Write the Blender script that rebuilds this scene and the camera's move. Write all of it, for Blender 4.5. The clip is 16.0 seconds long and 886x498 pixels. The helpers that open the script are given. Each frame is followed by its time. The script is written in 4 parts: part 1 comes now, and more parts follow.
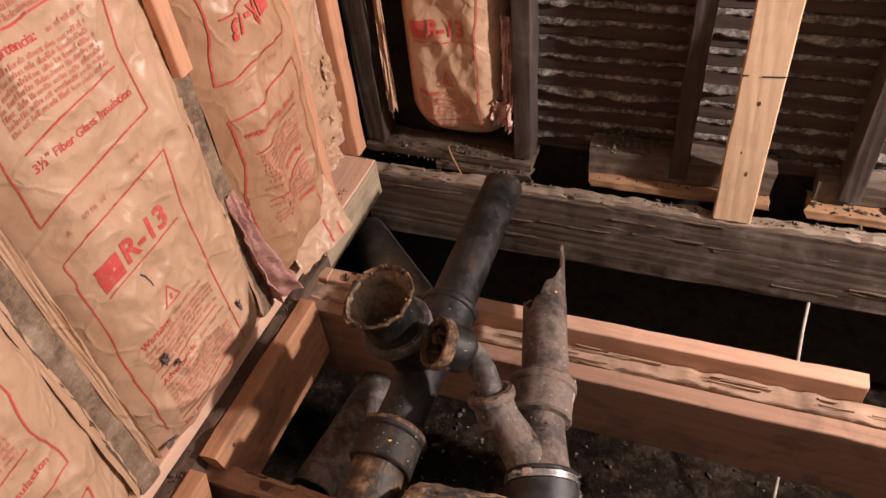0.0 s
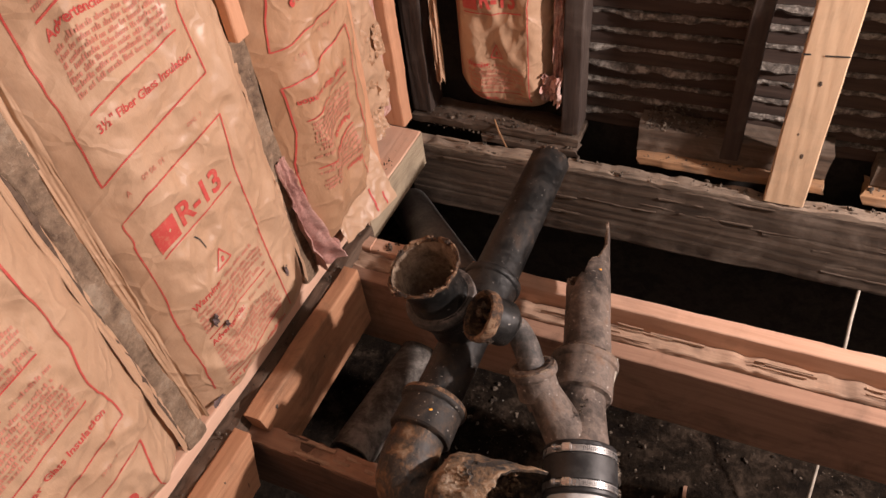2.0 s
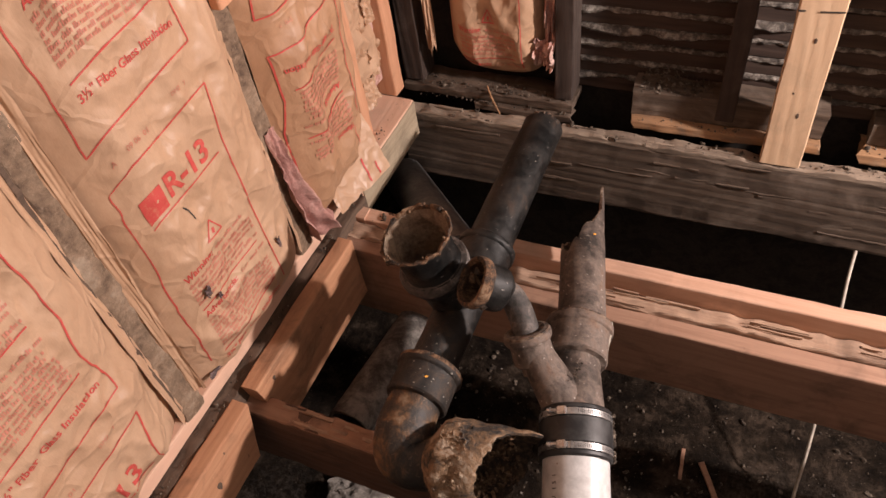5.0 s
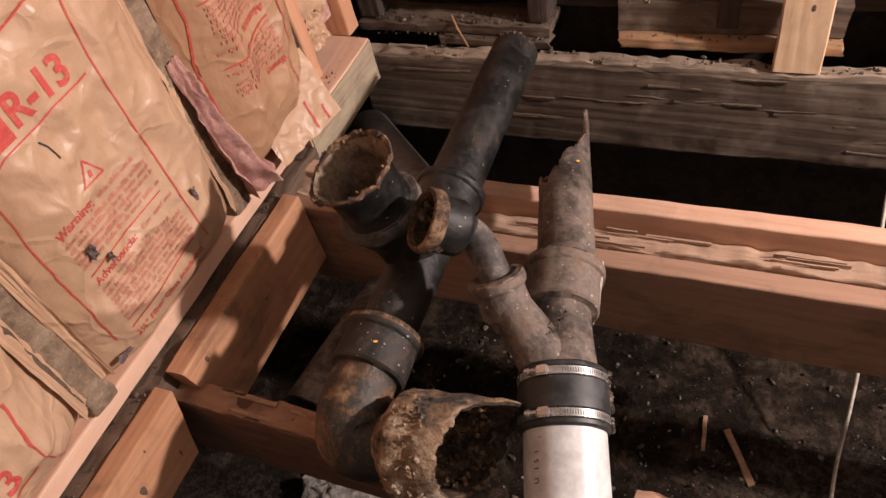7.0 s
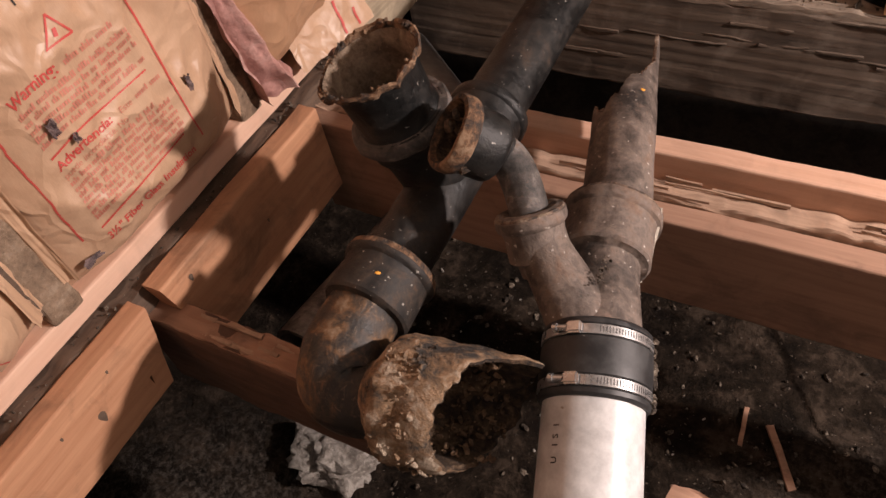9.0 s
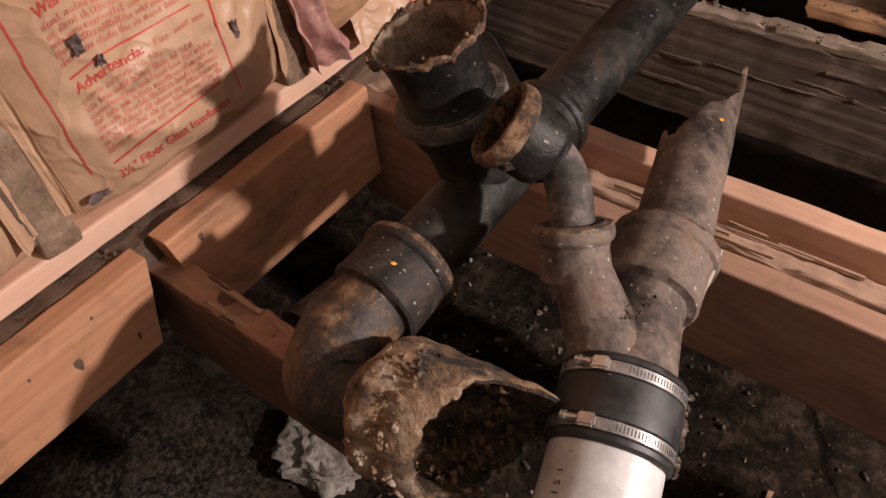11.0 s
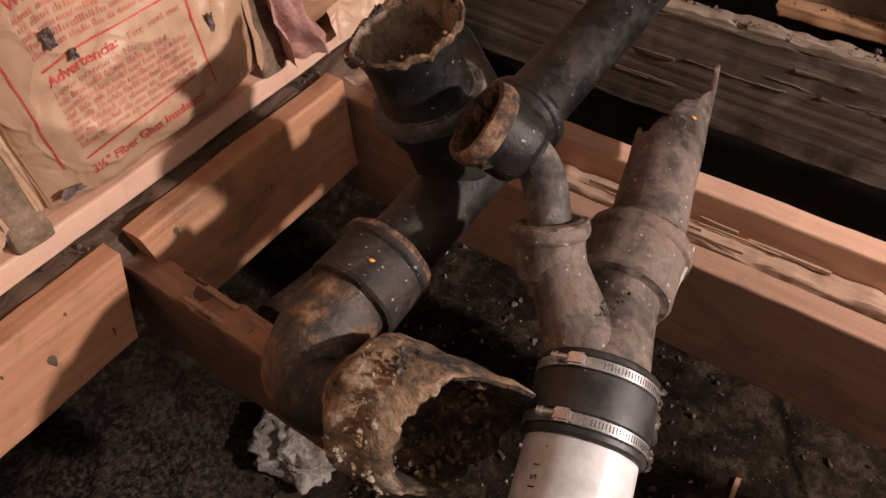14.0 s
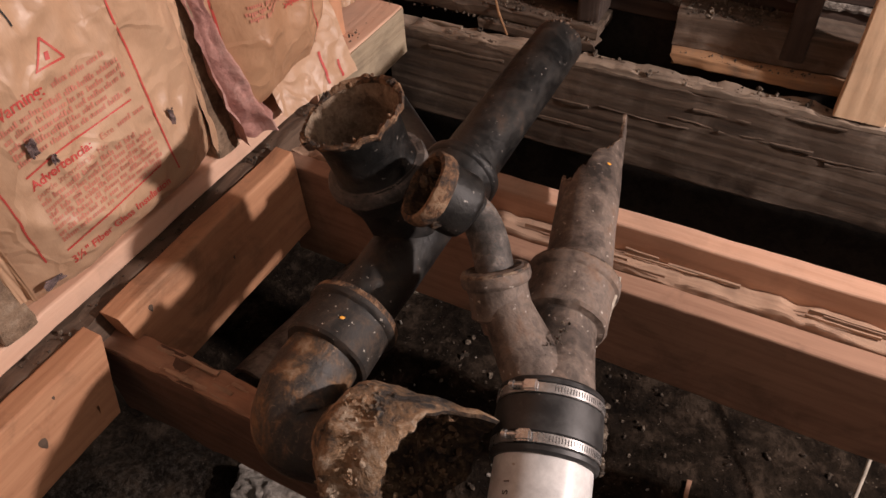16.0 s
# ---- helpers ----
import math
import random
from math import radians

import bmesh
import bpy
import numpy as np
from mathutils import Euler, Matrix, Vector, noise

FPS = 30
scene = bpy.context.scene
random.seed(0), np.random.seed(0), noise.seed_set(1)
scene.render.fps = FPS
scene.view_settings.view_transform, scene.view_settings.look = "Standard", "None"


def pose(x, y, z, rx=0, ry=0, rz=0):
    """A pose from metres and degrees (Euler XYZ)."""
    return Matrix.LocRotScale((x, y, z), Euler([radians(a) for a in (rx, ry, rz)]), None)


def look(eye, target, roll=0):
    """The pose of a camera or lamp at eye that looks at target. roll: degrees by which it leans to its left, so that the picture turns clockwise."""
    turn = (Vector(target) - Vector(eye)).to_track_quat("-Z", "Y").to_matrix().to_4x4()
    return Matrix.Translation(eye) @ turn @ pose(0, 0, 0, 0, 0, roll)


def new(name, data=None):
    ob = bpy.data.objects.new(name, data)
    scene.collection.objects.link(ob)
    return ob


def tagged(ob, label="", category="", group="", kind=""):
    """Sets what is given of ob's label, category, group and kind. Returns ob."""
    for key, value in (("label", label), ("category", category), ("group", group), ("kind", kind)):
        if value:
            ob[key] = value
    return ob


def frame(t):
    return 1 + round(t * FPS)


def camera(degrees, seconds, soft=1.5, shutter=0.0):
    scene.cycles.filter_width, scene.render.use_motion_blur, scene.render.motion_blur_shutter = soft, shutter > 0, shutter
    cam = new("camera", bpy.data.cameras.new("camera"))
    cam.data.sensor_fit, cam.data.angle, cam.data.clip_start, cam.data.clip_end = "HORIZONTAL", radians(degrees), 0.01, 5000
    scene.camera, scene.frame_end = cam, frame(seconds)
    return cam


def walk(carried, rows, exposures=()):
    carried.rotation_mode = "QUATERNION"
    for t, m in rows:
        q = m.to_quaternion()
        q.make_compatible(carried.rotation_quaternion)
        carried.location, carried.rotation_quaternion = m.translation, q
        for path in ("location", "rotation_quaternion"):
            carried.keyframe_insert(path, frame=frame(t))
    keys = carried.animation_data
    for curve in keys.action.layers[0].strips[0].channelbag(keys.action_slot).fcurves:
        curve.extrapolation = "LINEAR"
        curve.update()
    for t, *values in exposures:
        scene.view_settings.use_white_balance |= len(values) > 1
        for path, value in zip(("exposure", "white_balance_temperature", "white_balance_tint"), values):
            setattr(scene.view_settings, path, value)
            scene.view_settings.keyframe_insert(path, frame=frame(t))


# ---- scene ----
cam = camera(64.5, 16.0)
PATH = [
    (0, (0.7764, -1.0182, 1.2265), (0.3297, -0.0221, 0.1978), -7.00),
    (0.5, (0.7759, -1.0323, 1.2196), (0.3127, -0.0623, 0.1734), -7.29),
    (1, (0.7752, -1.0299, 1.2192), (0.3078, -0.0700, 0.1655), -6.33),
    (1.5, (0.7552, -1.0350, 1.2306), (0.2339, -0.0848, 0.1935), -7.06),
    (2, (0.7553, -1.0292, 1.2266), (0.2523, -0.0961, 0.1654), -7.85),
    (2.5, (0.7549, -1.0295, 1.2198), (0.2519, -0.1252, 0.1339), -7.69),
    (3, (0.7636, -1.0232, 1.2237), (0.2806, -0.1031, 0.1420), -7.92),
    (5.5, (0.7736, -1.0288, 1.1999), (0.2814, -0.1577, 0.0822), -10.31),
    (6, (0.7813, -1.0089, 1.1293), (0.3088, -0.1765, -0.0256), -12.91),
    (6.5, (0.7965, -0.9786, 1.0574), (0.2887, -0.0918, -0.0407), -15.57),
    (7, (0.8013, -0.9105, 0.9591), (0.2807, -0.0403, -0.1463), -14.90),
    (7.5, (0.7719, -0.8592, 0.8810), (0.2343, -0.0208, -0.2406), -13.30),
    (8, (0.7676, -0.8506, 0.8354), (0.1969, -0.0294, -0.2826), -14.48),
    (8.5, (0.7645, -0.8457, 0.8163), (0.2055, -0.0500, -0.3258), -14.12),
    (11, (0.7462, -0.8047, 0.7108), (0.0951, -0.0324, -0.3981), -5.42),
    (11.5, (0.7141, -0.7686, 0.7609), (0.0389, 0.0739, -0.2803), -8.17),
    (12, (0.7081, -0.7767, 0.7658), (0.0339, 0.0590, -0.2815), -8.29),
    (12.5, (0.7464, -0.7882, 0.7161), (0.1396, 0.0049, -0.4032), -5.37),
    (13, (0.7617, -0.7927, 0.7114), (0.1837, -0.0024, -0.4250), -3.60),
    (13.5, (0.7405, -0.8014, 0.7263), (0.1353, -0.0123, -0.3966), -3.56),
    (14, (0.7412, -0.8040, 0.7225), (0.1456, -0.0161, -0.4064), -3.09),
    (14.5, (0.7584, -0.8014, 0.7213), (0.1941, -0.0028, -0.4162), -2.17),
    (15, (0.7643, -0.8055, 0.7329), (0.2272, 0.0168, -0.4008), -1.72),
    (15.5, (0.7904, -0.8278, 0.7680), (0.2908, 0.0360, -0.3520), -1.72),
    (16, (0.7618, -0.8622, 0.8099), (0.2386, 0.0447, -0.2642), -3.52),
]
walk(cam, [(t, look(eye, target, roll)) for t, eye, target, roll in PATH], exposures=[(0.0, 0.0), (8.5, 0.0), (12.0, -0.15), (14.5, -0.08), (16.0, -0.25)])

# ---- light ----
world = bpy.data.worlds.new("world")
scene.world = world
world.use_nodes = True
world.node_tree.nodes["Background"].inputs[0].default_value = (1.0, 0.86, 0.74, 1)
world.node_tree.nodes["Background"].inputs[1].default_value = 0.01


def lamp(name, where, watts, radius, colour):
    data = bpy.data.lights.new(name, "POINT")
    data.energy, data.shadow_soft_size, data.color = watts, radius, colour
    ob = new(name, data)
    ob.location = where
    return ob


lamp("work_light", (2.51, 0.03, 1.13), 302, 0.052, (1.0, 0.835, 0.785))

# ---- materials ----


def shader(name):
    m = bpy.data.materials.new(name)
    m.use_nodes = True
    n = m.node_tree.nodes
    return m, n, m.node_tree.links, n["Principled BSDF"]


def coords(n, l, scale=(1, 1, 1), loc=(0, 0, 0)):
    tc, mp = n.new("ShaderNodeTexCoord"), n.new("ShaderNodeMapping")
    mp.inputs["Scale"].default_value = scale
    mp.inputs["Location"].default_value = loc
    l.new(tc.outputs["Object"], mp.inputs["Vector"])
    return mp.outputs["Vector"]


def noise_tex(n, l, vec, scale, detail=5, rough=0.6, dist=0.0):
    t = n.new("ShaderNodeTexNoise")
    t.inputs["Scale"].default_value, t.inputs["Detail"].default_value = scale, detail
    t.inputs["Roughness"].default_value, t.inputs["Distortion"].default_value = rough, dist
    l.new(vec, t.inputs["Vector"])
    return t.outputs["Fac"]


def ramp(n, l, fac, stops):
    r = n.new("ShaderNodeValToRGB")
    while len(r.color_ramp.elements) < len(stops):
        r.color_ramp.elements.new(0.5)
    for e, (p, c) in zip(r.color_ramp.elements, stops):
        e.position, e.color = p, (*c, 1) if len(c) == 3 else (c[0], c[0], c[0], 1)
    l.new(fac, r.inputs["Fac"])
    return r.outputs["Color"]


def mix(n, l, fac, a, b, mode="MIX"):
    m = n.new("ShaderNodeMix")
    m.data_type, m.blend_type = "RGBA", mode
    for sock, v in ((m.inputs["Factor"], fac), (m.inputs["A"], a), (m.inputs["B"], b)):
        if isinstance(v, (int, float)):
            sock.default_value = v
        elif isinstance(v, tuple):
            sock.default_value = (*v, 1)
        else:
            l.new(v, sock)
    return m.outputs["Result"]


def bump(n, l, b, height, strength, dist=0.002):
    k = n.new("ShaderNodeBump")
    k.inputs["Strength"].default_value, k.inputs["Distance"].default_value = strength, dist
    l.new(height, k.inputs["Height"])
    l.new(k.outputs["Normal"], b.inputs["Normal"])


def wood(name, axis, light, dark, dirt=(0.05, 0.035, 0.025), dirty=0.3, rough=0.75, ring=1.0, relief=0.35):
    """Sawn wood with its grain along the axis."""
    m, n, l, b = shader(name)
    long = [26.0, 26.0, 26.0]
    long["xyz".index(axis)] = 1.3
    oi = n.new("ShaderNodeObjectInfo")
    tc = n.new("ShaderNodeTexCoord")
    add = n.new("ShaderNodeVectorMath")
    add.operation = "ADD"
    l.new(tc.outputs["Object"], add.inputs[0])
    l.new(oi.outputs["Random"], add.inputs[1])
    mp = n.new("ShaderNodeMapping")
    mp.inputs["Scale"].default_value = long
    l.new(add.outputs[0], mp.inputs["Vector"])
    vec = mp.outputs["Vector"]
    big = noise_tex(n, l, vec, 1.1 * ring, 3, 0.5, 1.2)
    fine = noise_tex(n, l, vec, 9.0, 6, 0.7)
    stain = noise_tex(n, l, add.outputs[0], 9.0, 6, 0.65, 0.6)
    grain = n.new("ShaderNodeTexWave")
    grain.inputs["Scale"].default_value, grain.inputs["Distortion"].default_value = 0.9 * ring, 7.0
    grain.inputs["Detail"].default_value, grain.bands_direction = 3, "DIAGONAL"
    l.new(vec, grain.inputs["Vector"])
    c = ramp(n, l, big, ((0.25, dark), (0.7, light)))
    c = mix(n, l, 0.3, c, ramp(n, l, grain.outputs["Fac"], ((0.0, dark), (0.55, light))))
    c = mix(n, l, 0.35, c, ramp(n, l, fine, ((0.3, dark), (0.65, light))))
    spots = ramp(n, l, stain, ((0.5, (0,)), (0.72, (dirty,))))
    c = mix(n, l, spots, c, dirt)
    l.new(c, b.inputs["Base Color"])
    b.inputs["Roughness"].default_value = rough
    bump(n, l, b, mix(n, l, 0.5, fine, grain.outputs["Fac"]), relief)
    return m


def mottled(name, stops, scale=14.0, rough=(0.5, 0.8), metal=0.0, relief=0.5, dist=0.003, fine=90.0, speck=None, detail=8, shine=0.5, flakes=0.35):
    """A surface of several colours in patches, with a fine relief and pale specks."""
    m, n, l, b = shader(name)
    vec = coords(n, l)
    wide = noise_tex(n, l, vec, scale, detail, 0.66, 0.5)
    small = noise_tex(n, l, coords(n, l, loc=(3.1, 1.7, 5.2)), scale * 3.4, detail, 0.7, 0.3)
    both = n.new("ShaderNodeMath")
    both.operation, both.inputs[1].default_value = "MULTIPLY_ADD", 0.62
    l.new(wide, both.inputs[0])
    half = n.new("ShaderNodeMath")
    half.operation, half.inputs[1].default_value = "MULTIPLY", 0.38
    l.new(small, half.inputs[0])
    l.new(half.outputs[0], both.inputs[2])
    stretch = n.new("ShaderNodeMapRange")
    stretch.inputs["From Min"].default_value, stretch.inputs["From Max"].default_value = 0.36, 0.64
    l.new(both.outputs[0], stretch.inputs["Value"])
    patch = stretch.outputs["Result"]
    grit = noise_tex(n, l, vec, fine, 5, 0.7)
    c = ramp(n, l, patch, stops)
    c = mix(n, l, 0.55, c, ramp(n, l, grit, ((0.25, (0.25,)), (0.75, (1.0,)))), "MULTIPLY")
    flake = noise_tex(n, l, coords(n, l, loc=(1.3, 7.7, 2.9)), scale * 7.0, 6, 0.75, 1.0)
    c = mix(n, l, ramp(n, l, flake, ((0.38, (1.2 * flakes,)), (0.47, (0.0,)))), c, ramp(n, l, patch, ((0.0, tuple(0.45 * k for k in stops[0][1])), (1.0, tuple(0.6 * k for k in stops[-1][1])))))
    c = mix(n, l, ramp(n, l, flake, ((0.58, (0.0,)), (0.68, (flakes,)))), c, tuple(min(0.8, 1.25 * k) for k in stops[-1][1]))
    if speck:
        s = noise_tex(n, l, vec, speck[0], 2, 0.5)
        c = mix(n, l, ramp(n, l, s, ((speck[1], (0,)), (speck[1] + 0.04, (1,)))), c, speck[2])
    l.new(c, b.inputs["Base Color"])
    r = n.new("ShaderNodeMapRange")
    r.inputs["To Min"].default_value, r.inputs["To Max"].default_value = rough
    l.new(patch, r.inputs["Value"])
    l.new(r.outputs["Result"], b.inputs["Roughness"])
    b.inputs["Metallic"].default_value = metal
    b.inputs["Specular IOR Level"].default_value = shine
    bump(n, l, b, mix(n, l, 0.4, patch, grit), relief, dist)
    return m


PINE_X = wood("pine_x", "x", (0.72, 0.46, 0.33), (0.57, 0.32, 0.21), dirty=0.2)
PINE_Y = wood("pine_y", "y", (0.60, 0.325, 0.185), (0.41, 0.185, 0.095), dirty=0.55)
PINE_Z = wood("pine_z", "z", (0.70, 0.38, 0.23), (0.54, 0.26, 0.14), dirty=0.2)
NEW_STUD = wood("pale_pine", "z", (0.80, 0.57, 0.37), (0.66, 0.43, 0.26), dirty=0.2, ring=0.8)
OLD_X = wood("old_x", "x", (0.150, 0.105, 0.074), (0.026, 0.018, 0.013), dirt=(0.23, 0.18, 0.14), dirty=0.7, rough=0.85, relief=1.0, ring=0.8)
OLD_Z = wood("old_z", "z", (0.070, 0.046, 0.035), (0.022, 0.015, 0.012), dirt=(0.16, 0.13, 0.11), dirty=0.4, rough=0.85, relief=0.7)
OLD_Y = wood("old_y", "y", (0.17, 0.115, 0.08), (0.05, 0.033, 0.024), dirty=0.3, rough=0.9, relief=0.8)
PALE_Y = wood("pale_pine_y", "y", (0.80, 0.55, 0.41), (0.70, 0.43, 0.30), dirty=0.2)
GREEN_Y = wood("weathered_y", "y", (0.50, 0.41, 0.29), (0.30, 0.23, 0.15), dirty=0.45, rough=0.85, relief=0.9)
EDGE_X = wood("orange_board_x", "x", (0.42, 0.24, 0.12), (0.20, 0.11, 0.06), dirt=(0.16, 0.13, 0.10), dirty=0.8, rough=0.85, relief=0.7)
WORN_X = wood("worn_grey_x", "x", (0.36, 0.285, 0.215), (0.17, 0.125, 0.092), dirt=(0.06, 0.045, 0.035), dirty=0.5, rough=0.9, relief=0.9)
LATH = wood("lath_wood", "x", (0.092, 0.058, 0.043), (0.030, 0.019, 0.015), dirty=0.3, rough=0.9, relief=0.7)
ROTTEN = wood("rotten_wood", "x", (0.54, 0.37, 0.26), (0.25, 0.15, 0.10), dirt=(0.06, 0.04, 0.03), dirty=0.6, rough=0.9, relief=1.0)
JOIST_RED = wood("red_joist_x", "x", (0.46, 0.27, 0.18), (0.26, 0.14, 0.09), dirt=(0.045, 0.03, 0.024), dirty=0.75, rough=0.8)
# Joist sides: grime and the shade on them both go into this colour.
JOIST_DARK = wood("shaded_joist_x", "x", (0.17, 0.092, 0.060), (0.075, 0.040, 0.027), dirt=(0.03, 0.022, 0.018), dirty=0.7, rough=0.85, relief=0.7)
SISTER = wood("sister_x", "x", (0.44, 0.265, 0.18), (0.26, 0.14, 0.092), dirty=0.5, rough=0.75)
IRON = mottled("cast_iron", ((0.30, (0.009, 0.0095, 0.0095)), (0.5, (0.020, 0.0195, 0.0185)), (0.72, (0.034, 0.031, 0.028)), (0.95, (0.066, 0.046, 0.034))), 13, (0.32, 0.66), 0.2, 0.6, 0.003, 140, (150, 0.705, (0.32, 0.29, 0.26)), flakes=0.16)
IRON_DUSTY = mottled("dusty_iron", ((0.10, (0.042, 0.035, 0.031)), (0.36, (0.125, 0.097, 0.080)), (0.64, (0.235, 0.184, 0.152)), (0.92, (0.25, 0.165, 0.118))), 10, (0.5, 0.85), 0.1, 0.7, 0.003, 130, (130, 0.70, (0.50, 0.46, 0.41)), flakes=0.30)
RUSTY = mottled("rust", ((0.26, (0.055, 0.050, 0.046)), (0.40, (0.20, 0.135, 0.085)), (0.58, (0.38, 0.235, 0.13)), (0.76, (0.54, 0.43, 0.32))), 15, (0.6, 0.95), 0.05, 1.0, 0.009, 80)
ELBOW = mottled("streaked_iron", ((0.34, (0.030, 0.028, 0.026)), (0.50, (0.080, 0.056, 0.040)), (0.66, (0.21, 0.115, 0.055)), (0.86, (0.36, 0.26, 0.175))), 9, (0.35, 0.75), 0.15, 0.7, 0.004, 100)
IRON_SPOT = mottled("flaked_iron", ((0.2, (0.05, 0.048, 0.045)), (0.5, (0.12, 0.105, 0.095)), (0.68, (0.24, 0.21, 0.19)), (0.88, (0.17, 0.10, 0.06))), 16, (0.5, 0.85), 0.15, 0.6, 0.003, 110)
RIM = mottled("rusted_rim", ((0.32, (0.06, 0.048, 0.04)), (0.48, (0.13, 0.085, 0.06)), (0.58, (0.23, 0.155, 0.11)), (0.70, (0.33, 0.25, 0.18))), 30, (0.7, 0.95), 0.1, 0.8, 0.004, 120)
RUST_RIM = mottled("orange_rust", ((0.20, (0.035, 0.028, 0.024)), (0.42, (0.12, 0.070, 0.042)), (0.58, (0.25, 0.135, 0.070)), (0.78, (0.36, 0.24, 0.15))), 34, (0.7, 0.95), 0.05, 0.9, 0.004, 120)
IRON_BROWN = mottled("browned_iron", ((0.30, (0.014, 0.013, 0.012)), (0.55, (0.034, 0.028, 0.023)), (0.75, (0.070, 0.050, 0.037)), (0.95, (0.14, 0.080, 0.048))), 15, (0.45, 0.8), 0.12, 0.6, 0.003, 120, (140, 0.70, (0.34, 0.31, 0.27)), flakes=0.25)
SCALE = mottled("rust_scale", ((0.15, (0.05, 0.032, 0.022)), (0.40, (0.17, 0.10, 0.058)), (0.62, (0.31, 0.175, 0.09)), (0.85, (0.42, 0.30, 0.19))), 30, (0.55, 0.9), 0.0, 1.0, 0.006, 110)
EDGE_CRUST = mottled("pale_fracture", ((0.3, (0.16, 0.10, 0.07)), (0.55, (0.36, 0.27, 0.20)), (0.8, (0.55, 0.45, 0.36))), 40, (0.7, 0.95), 0.0, 0.8, 0.004, 120)
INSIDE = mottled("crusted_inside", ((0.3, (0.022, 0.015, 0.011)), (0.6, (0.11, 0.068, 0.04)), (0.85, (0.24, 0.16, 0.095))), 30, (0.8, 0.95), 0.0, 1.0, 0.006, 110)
BORE = mottled("crusted_bore", ((0.2, (0.13, 0.09, 0.06)), (0.5, (0.27, 0.195, 0.135)), (0.8, (0.40, 0.31, 0.22))), 24, (0.8, 0.95), 0.0, 1.0, 0.006, 110)
SLOT = mottled("dark_slot", ((0.3, (0.10, 0.10, 0.10)), (0.7, (0.16, 0.155, 0.15))), 40, (0.4, 0.6), 0.5)
RUBBER = mottled("rubber", ((0.3, (0.022, 0.022, 0.023)), (0.7, (0.05, 0.05, 0.05))), 20, (0.40, 0.6), 0.0, 0.2, 0.001, 160, (110, 0.71, (0.27, 0.25, 0.22)), flakes=0.15)
STEEL = mottled("steel_band", ((0.3, (0.60, 0.59, 0.58)), (0.7, (0.78, 0.77, 0.76))), 30, (0.22, 0.36), 0.8, 0.1, 0.001, 150, flakes=0.1)
PVC = mottled("white_plastic", ((0.2, (0.70, 0.69, 0.68)), (0.7, (0.82, 0.82, 0.81))), 6, (0.3, 0.45), 0.0, 0.05, 0.001, 40, (70, 0.715, (0.34, 0.28, 0.22)), flakes=0.05)
SOIL = mottled("soil", ((0.25, (0.010, 0.0068, 0.0047)), (0.55, (0.027, 0.019, 0.013)), (0.85, (0.08, 0.058, 0.042))), 10, (0.85, 1.0), 0.0, 1.0, 0.014, 70, (120, 0.71, (0.13, 0.11, 0.09)), shine=0.12)
PLASTER = mottled("old_plaster", ((0.3, (0.25, 0.22, 0.19)), (0.65, (0.50, 0.46, 0.41))), 22, (0.85, 1.0), 0.0, 0.9, 0.006, 90)
KEY = mottled("dusty_plaster", ((0.3, (0.10, 0.084, 0.071)), (0.55, (0.24, 0.205, 0.172)), (0.72, (0.46, 0.42, 0.365))), 26, (0.85, 1.0), 0.0, 0.9, 0.006, 90)
STUD_GREY = wood("weathered_stud", "z", (0.46, 0.335, 0.235), (0.17, 0.115, 0.08), dirt=(0.07, 0.048, 0.035), dirty=0.8, rough=0.85, relief=1.0, ring=1.3)
OLD_CRUST = mottled("mottled_crust", ((0.05, (0.115, 0.072, 0.046)), (0.35, (0.25, 0.170, 0.112)), (0.62, (0.36, 0.255, 0.172)), (0.92, (0.46, 0.36, 0.265))), 12, (0.8, 1.0), 0.0, 0.9, 0.006, 90, flakes=0.3)
DEBRIS = mottled("debris", ((0.3, (0.04, 0.03, 0.022)), (0.6, (0.14, 0.105, 0.075)), (0.8, (0.32, 0.27, 0.21))), 50, (0.85, 1.0), 0.0, 0.8, 0.004, 130)
ZINC = mottled("grey_metal", ((0.3, (0.11, 0.11, 0.11)), (0.7, (0.21, 0.205, 0.20))), 9, (0.5, 0.75), 0.35, 0.3, 0.002, 70)
GALV = mottled("crusted_grey_pipe", ((0.2, (0.06, 0.053, 0.047)), (0.5, (0.16, 0.145, 0.128)), (0.8, (0.32, 0.295, 0.265))), 16, (0.6, 0.9), 0.05, 0.8, 0.004, 90)
FIBRE = mottled("pink_glass_wool", ((0.1, (0.55, 0.27, 0.22)), (0.5, (0.74, 0.45, 0.38)), (0.85, (0.84, 0.61, 0.53))), 28, (0.9, 1.0), 0.0, 0.6, 0.004, 150)
WOOL = mottled("mauve_glass_wool", ((0.0, (0.36, 0.17, 0.145)), (0.5, (0.58, 0.31, 0.265)), (1.0, (0.72, 0.46, 0.40))), 9, (0.9, 1.0), 0.0, 0.8, 0.005, 130, flakes=0.08)
WIRE = mottled("pale_cable", ((0.3, (0.50, 0.44, 0.36)), (0.7, (0.66, 0.60, 0.50))), 20, (0.5, 0.7), 0.0, 0.1)
ROOM = mottled("drab_plaster", ((0.3, (0.26, 0.24, 0.22)), (0.7, (0.35, 0.325, 0.30))), 3, (0.8, 0.95), 0.0, 0.2)
# Near black: the shade of unlit voids is put into this colour.
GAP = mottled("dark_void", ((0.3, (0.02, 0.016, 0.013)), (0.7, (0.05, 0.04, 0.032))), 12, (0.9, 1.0))



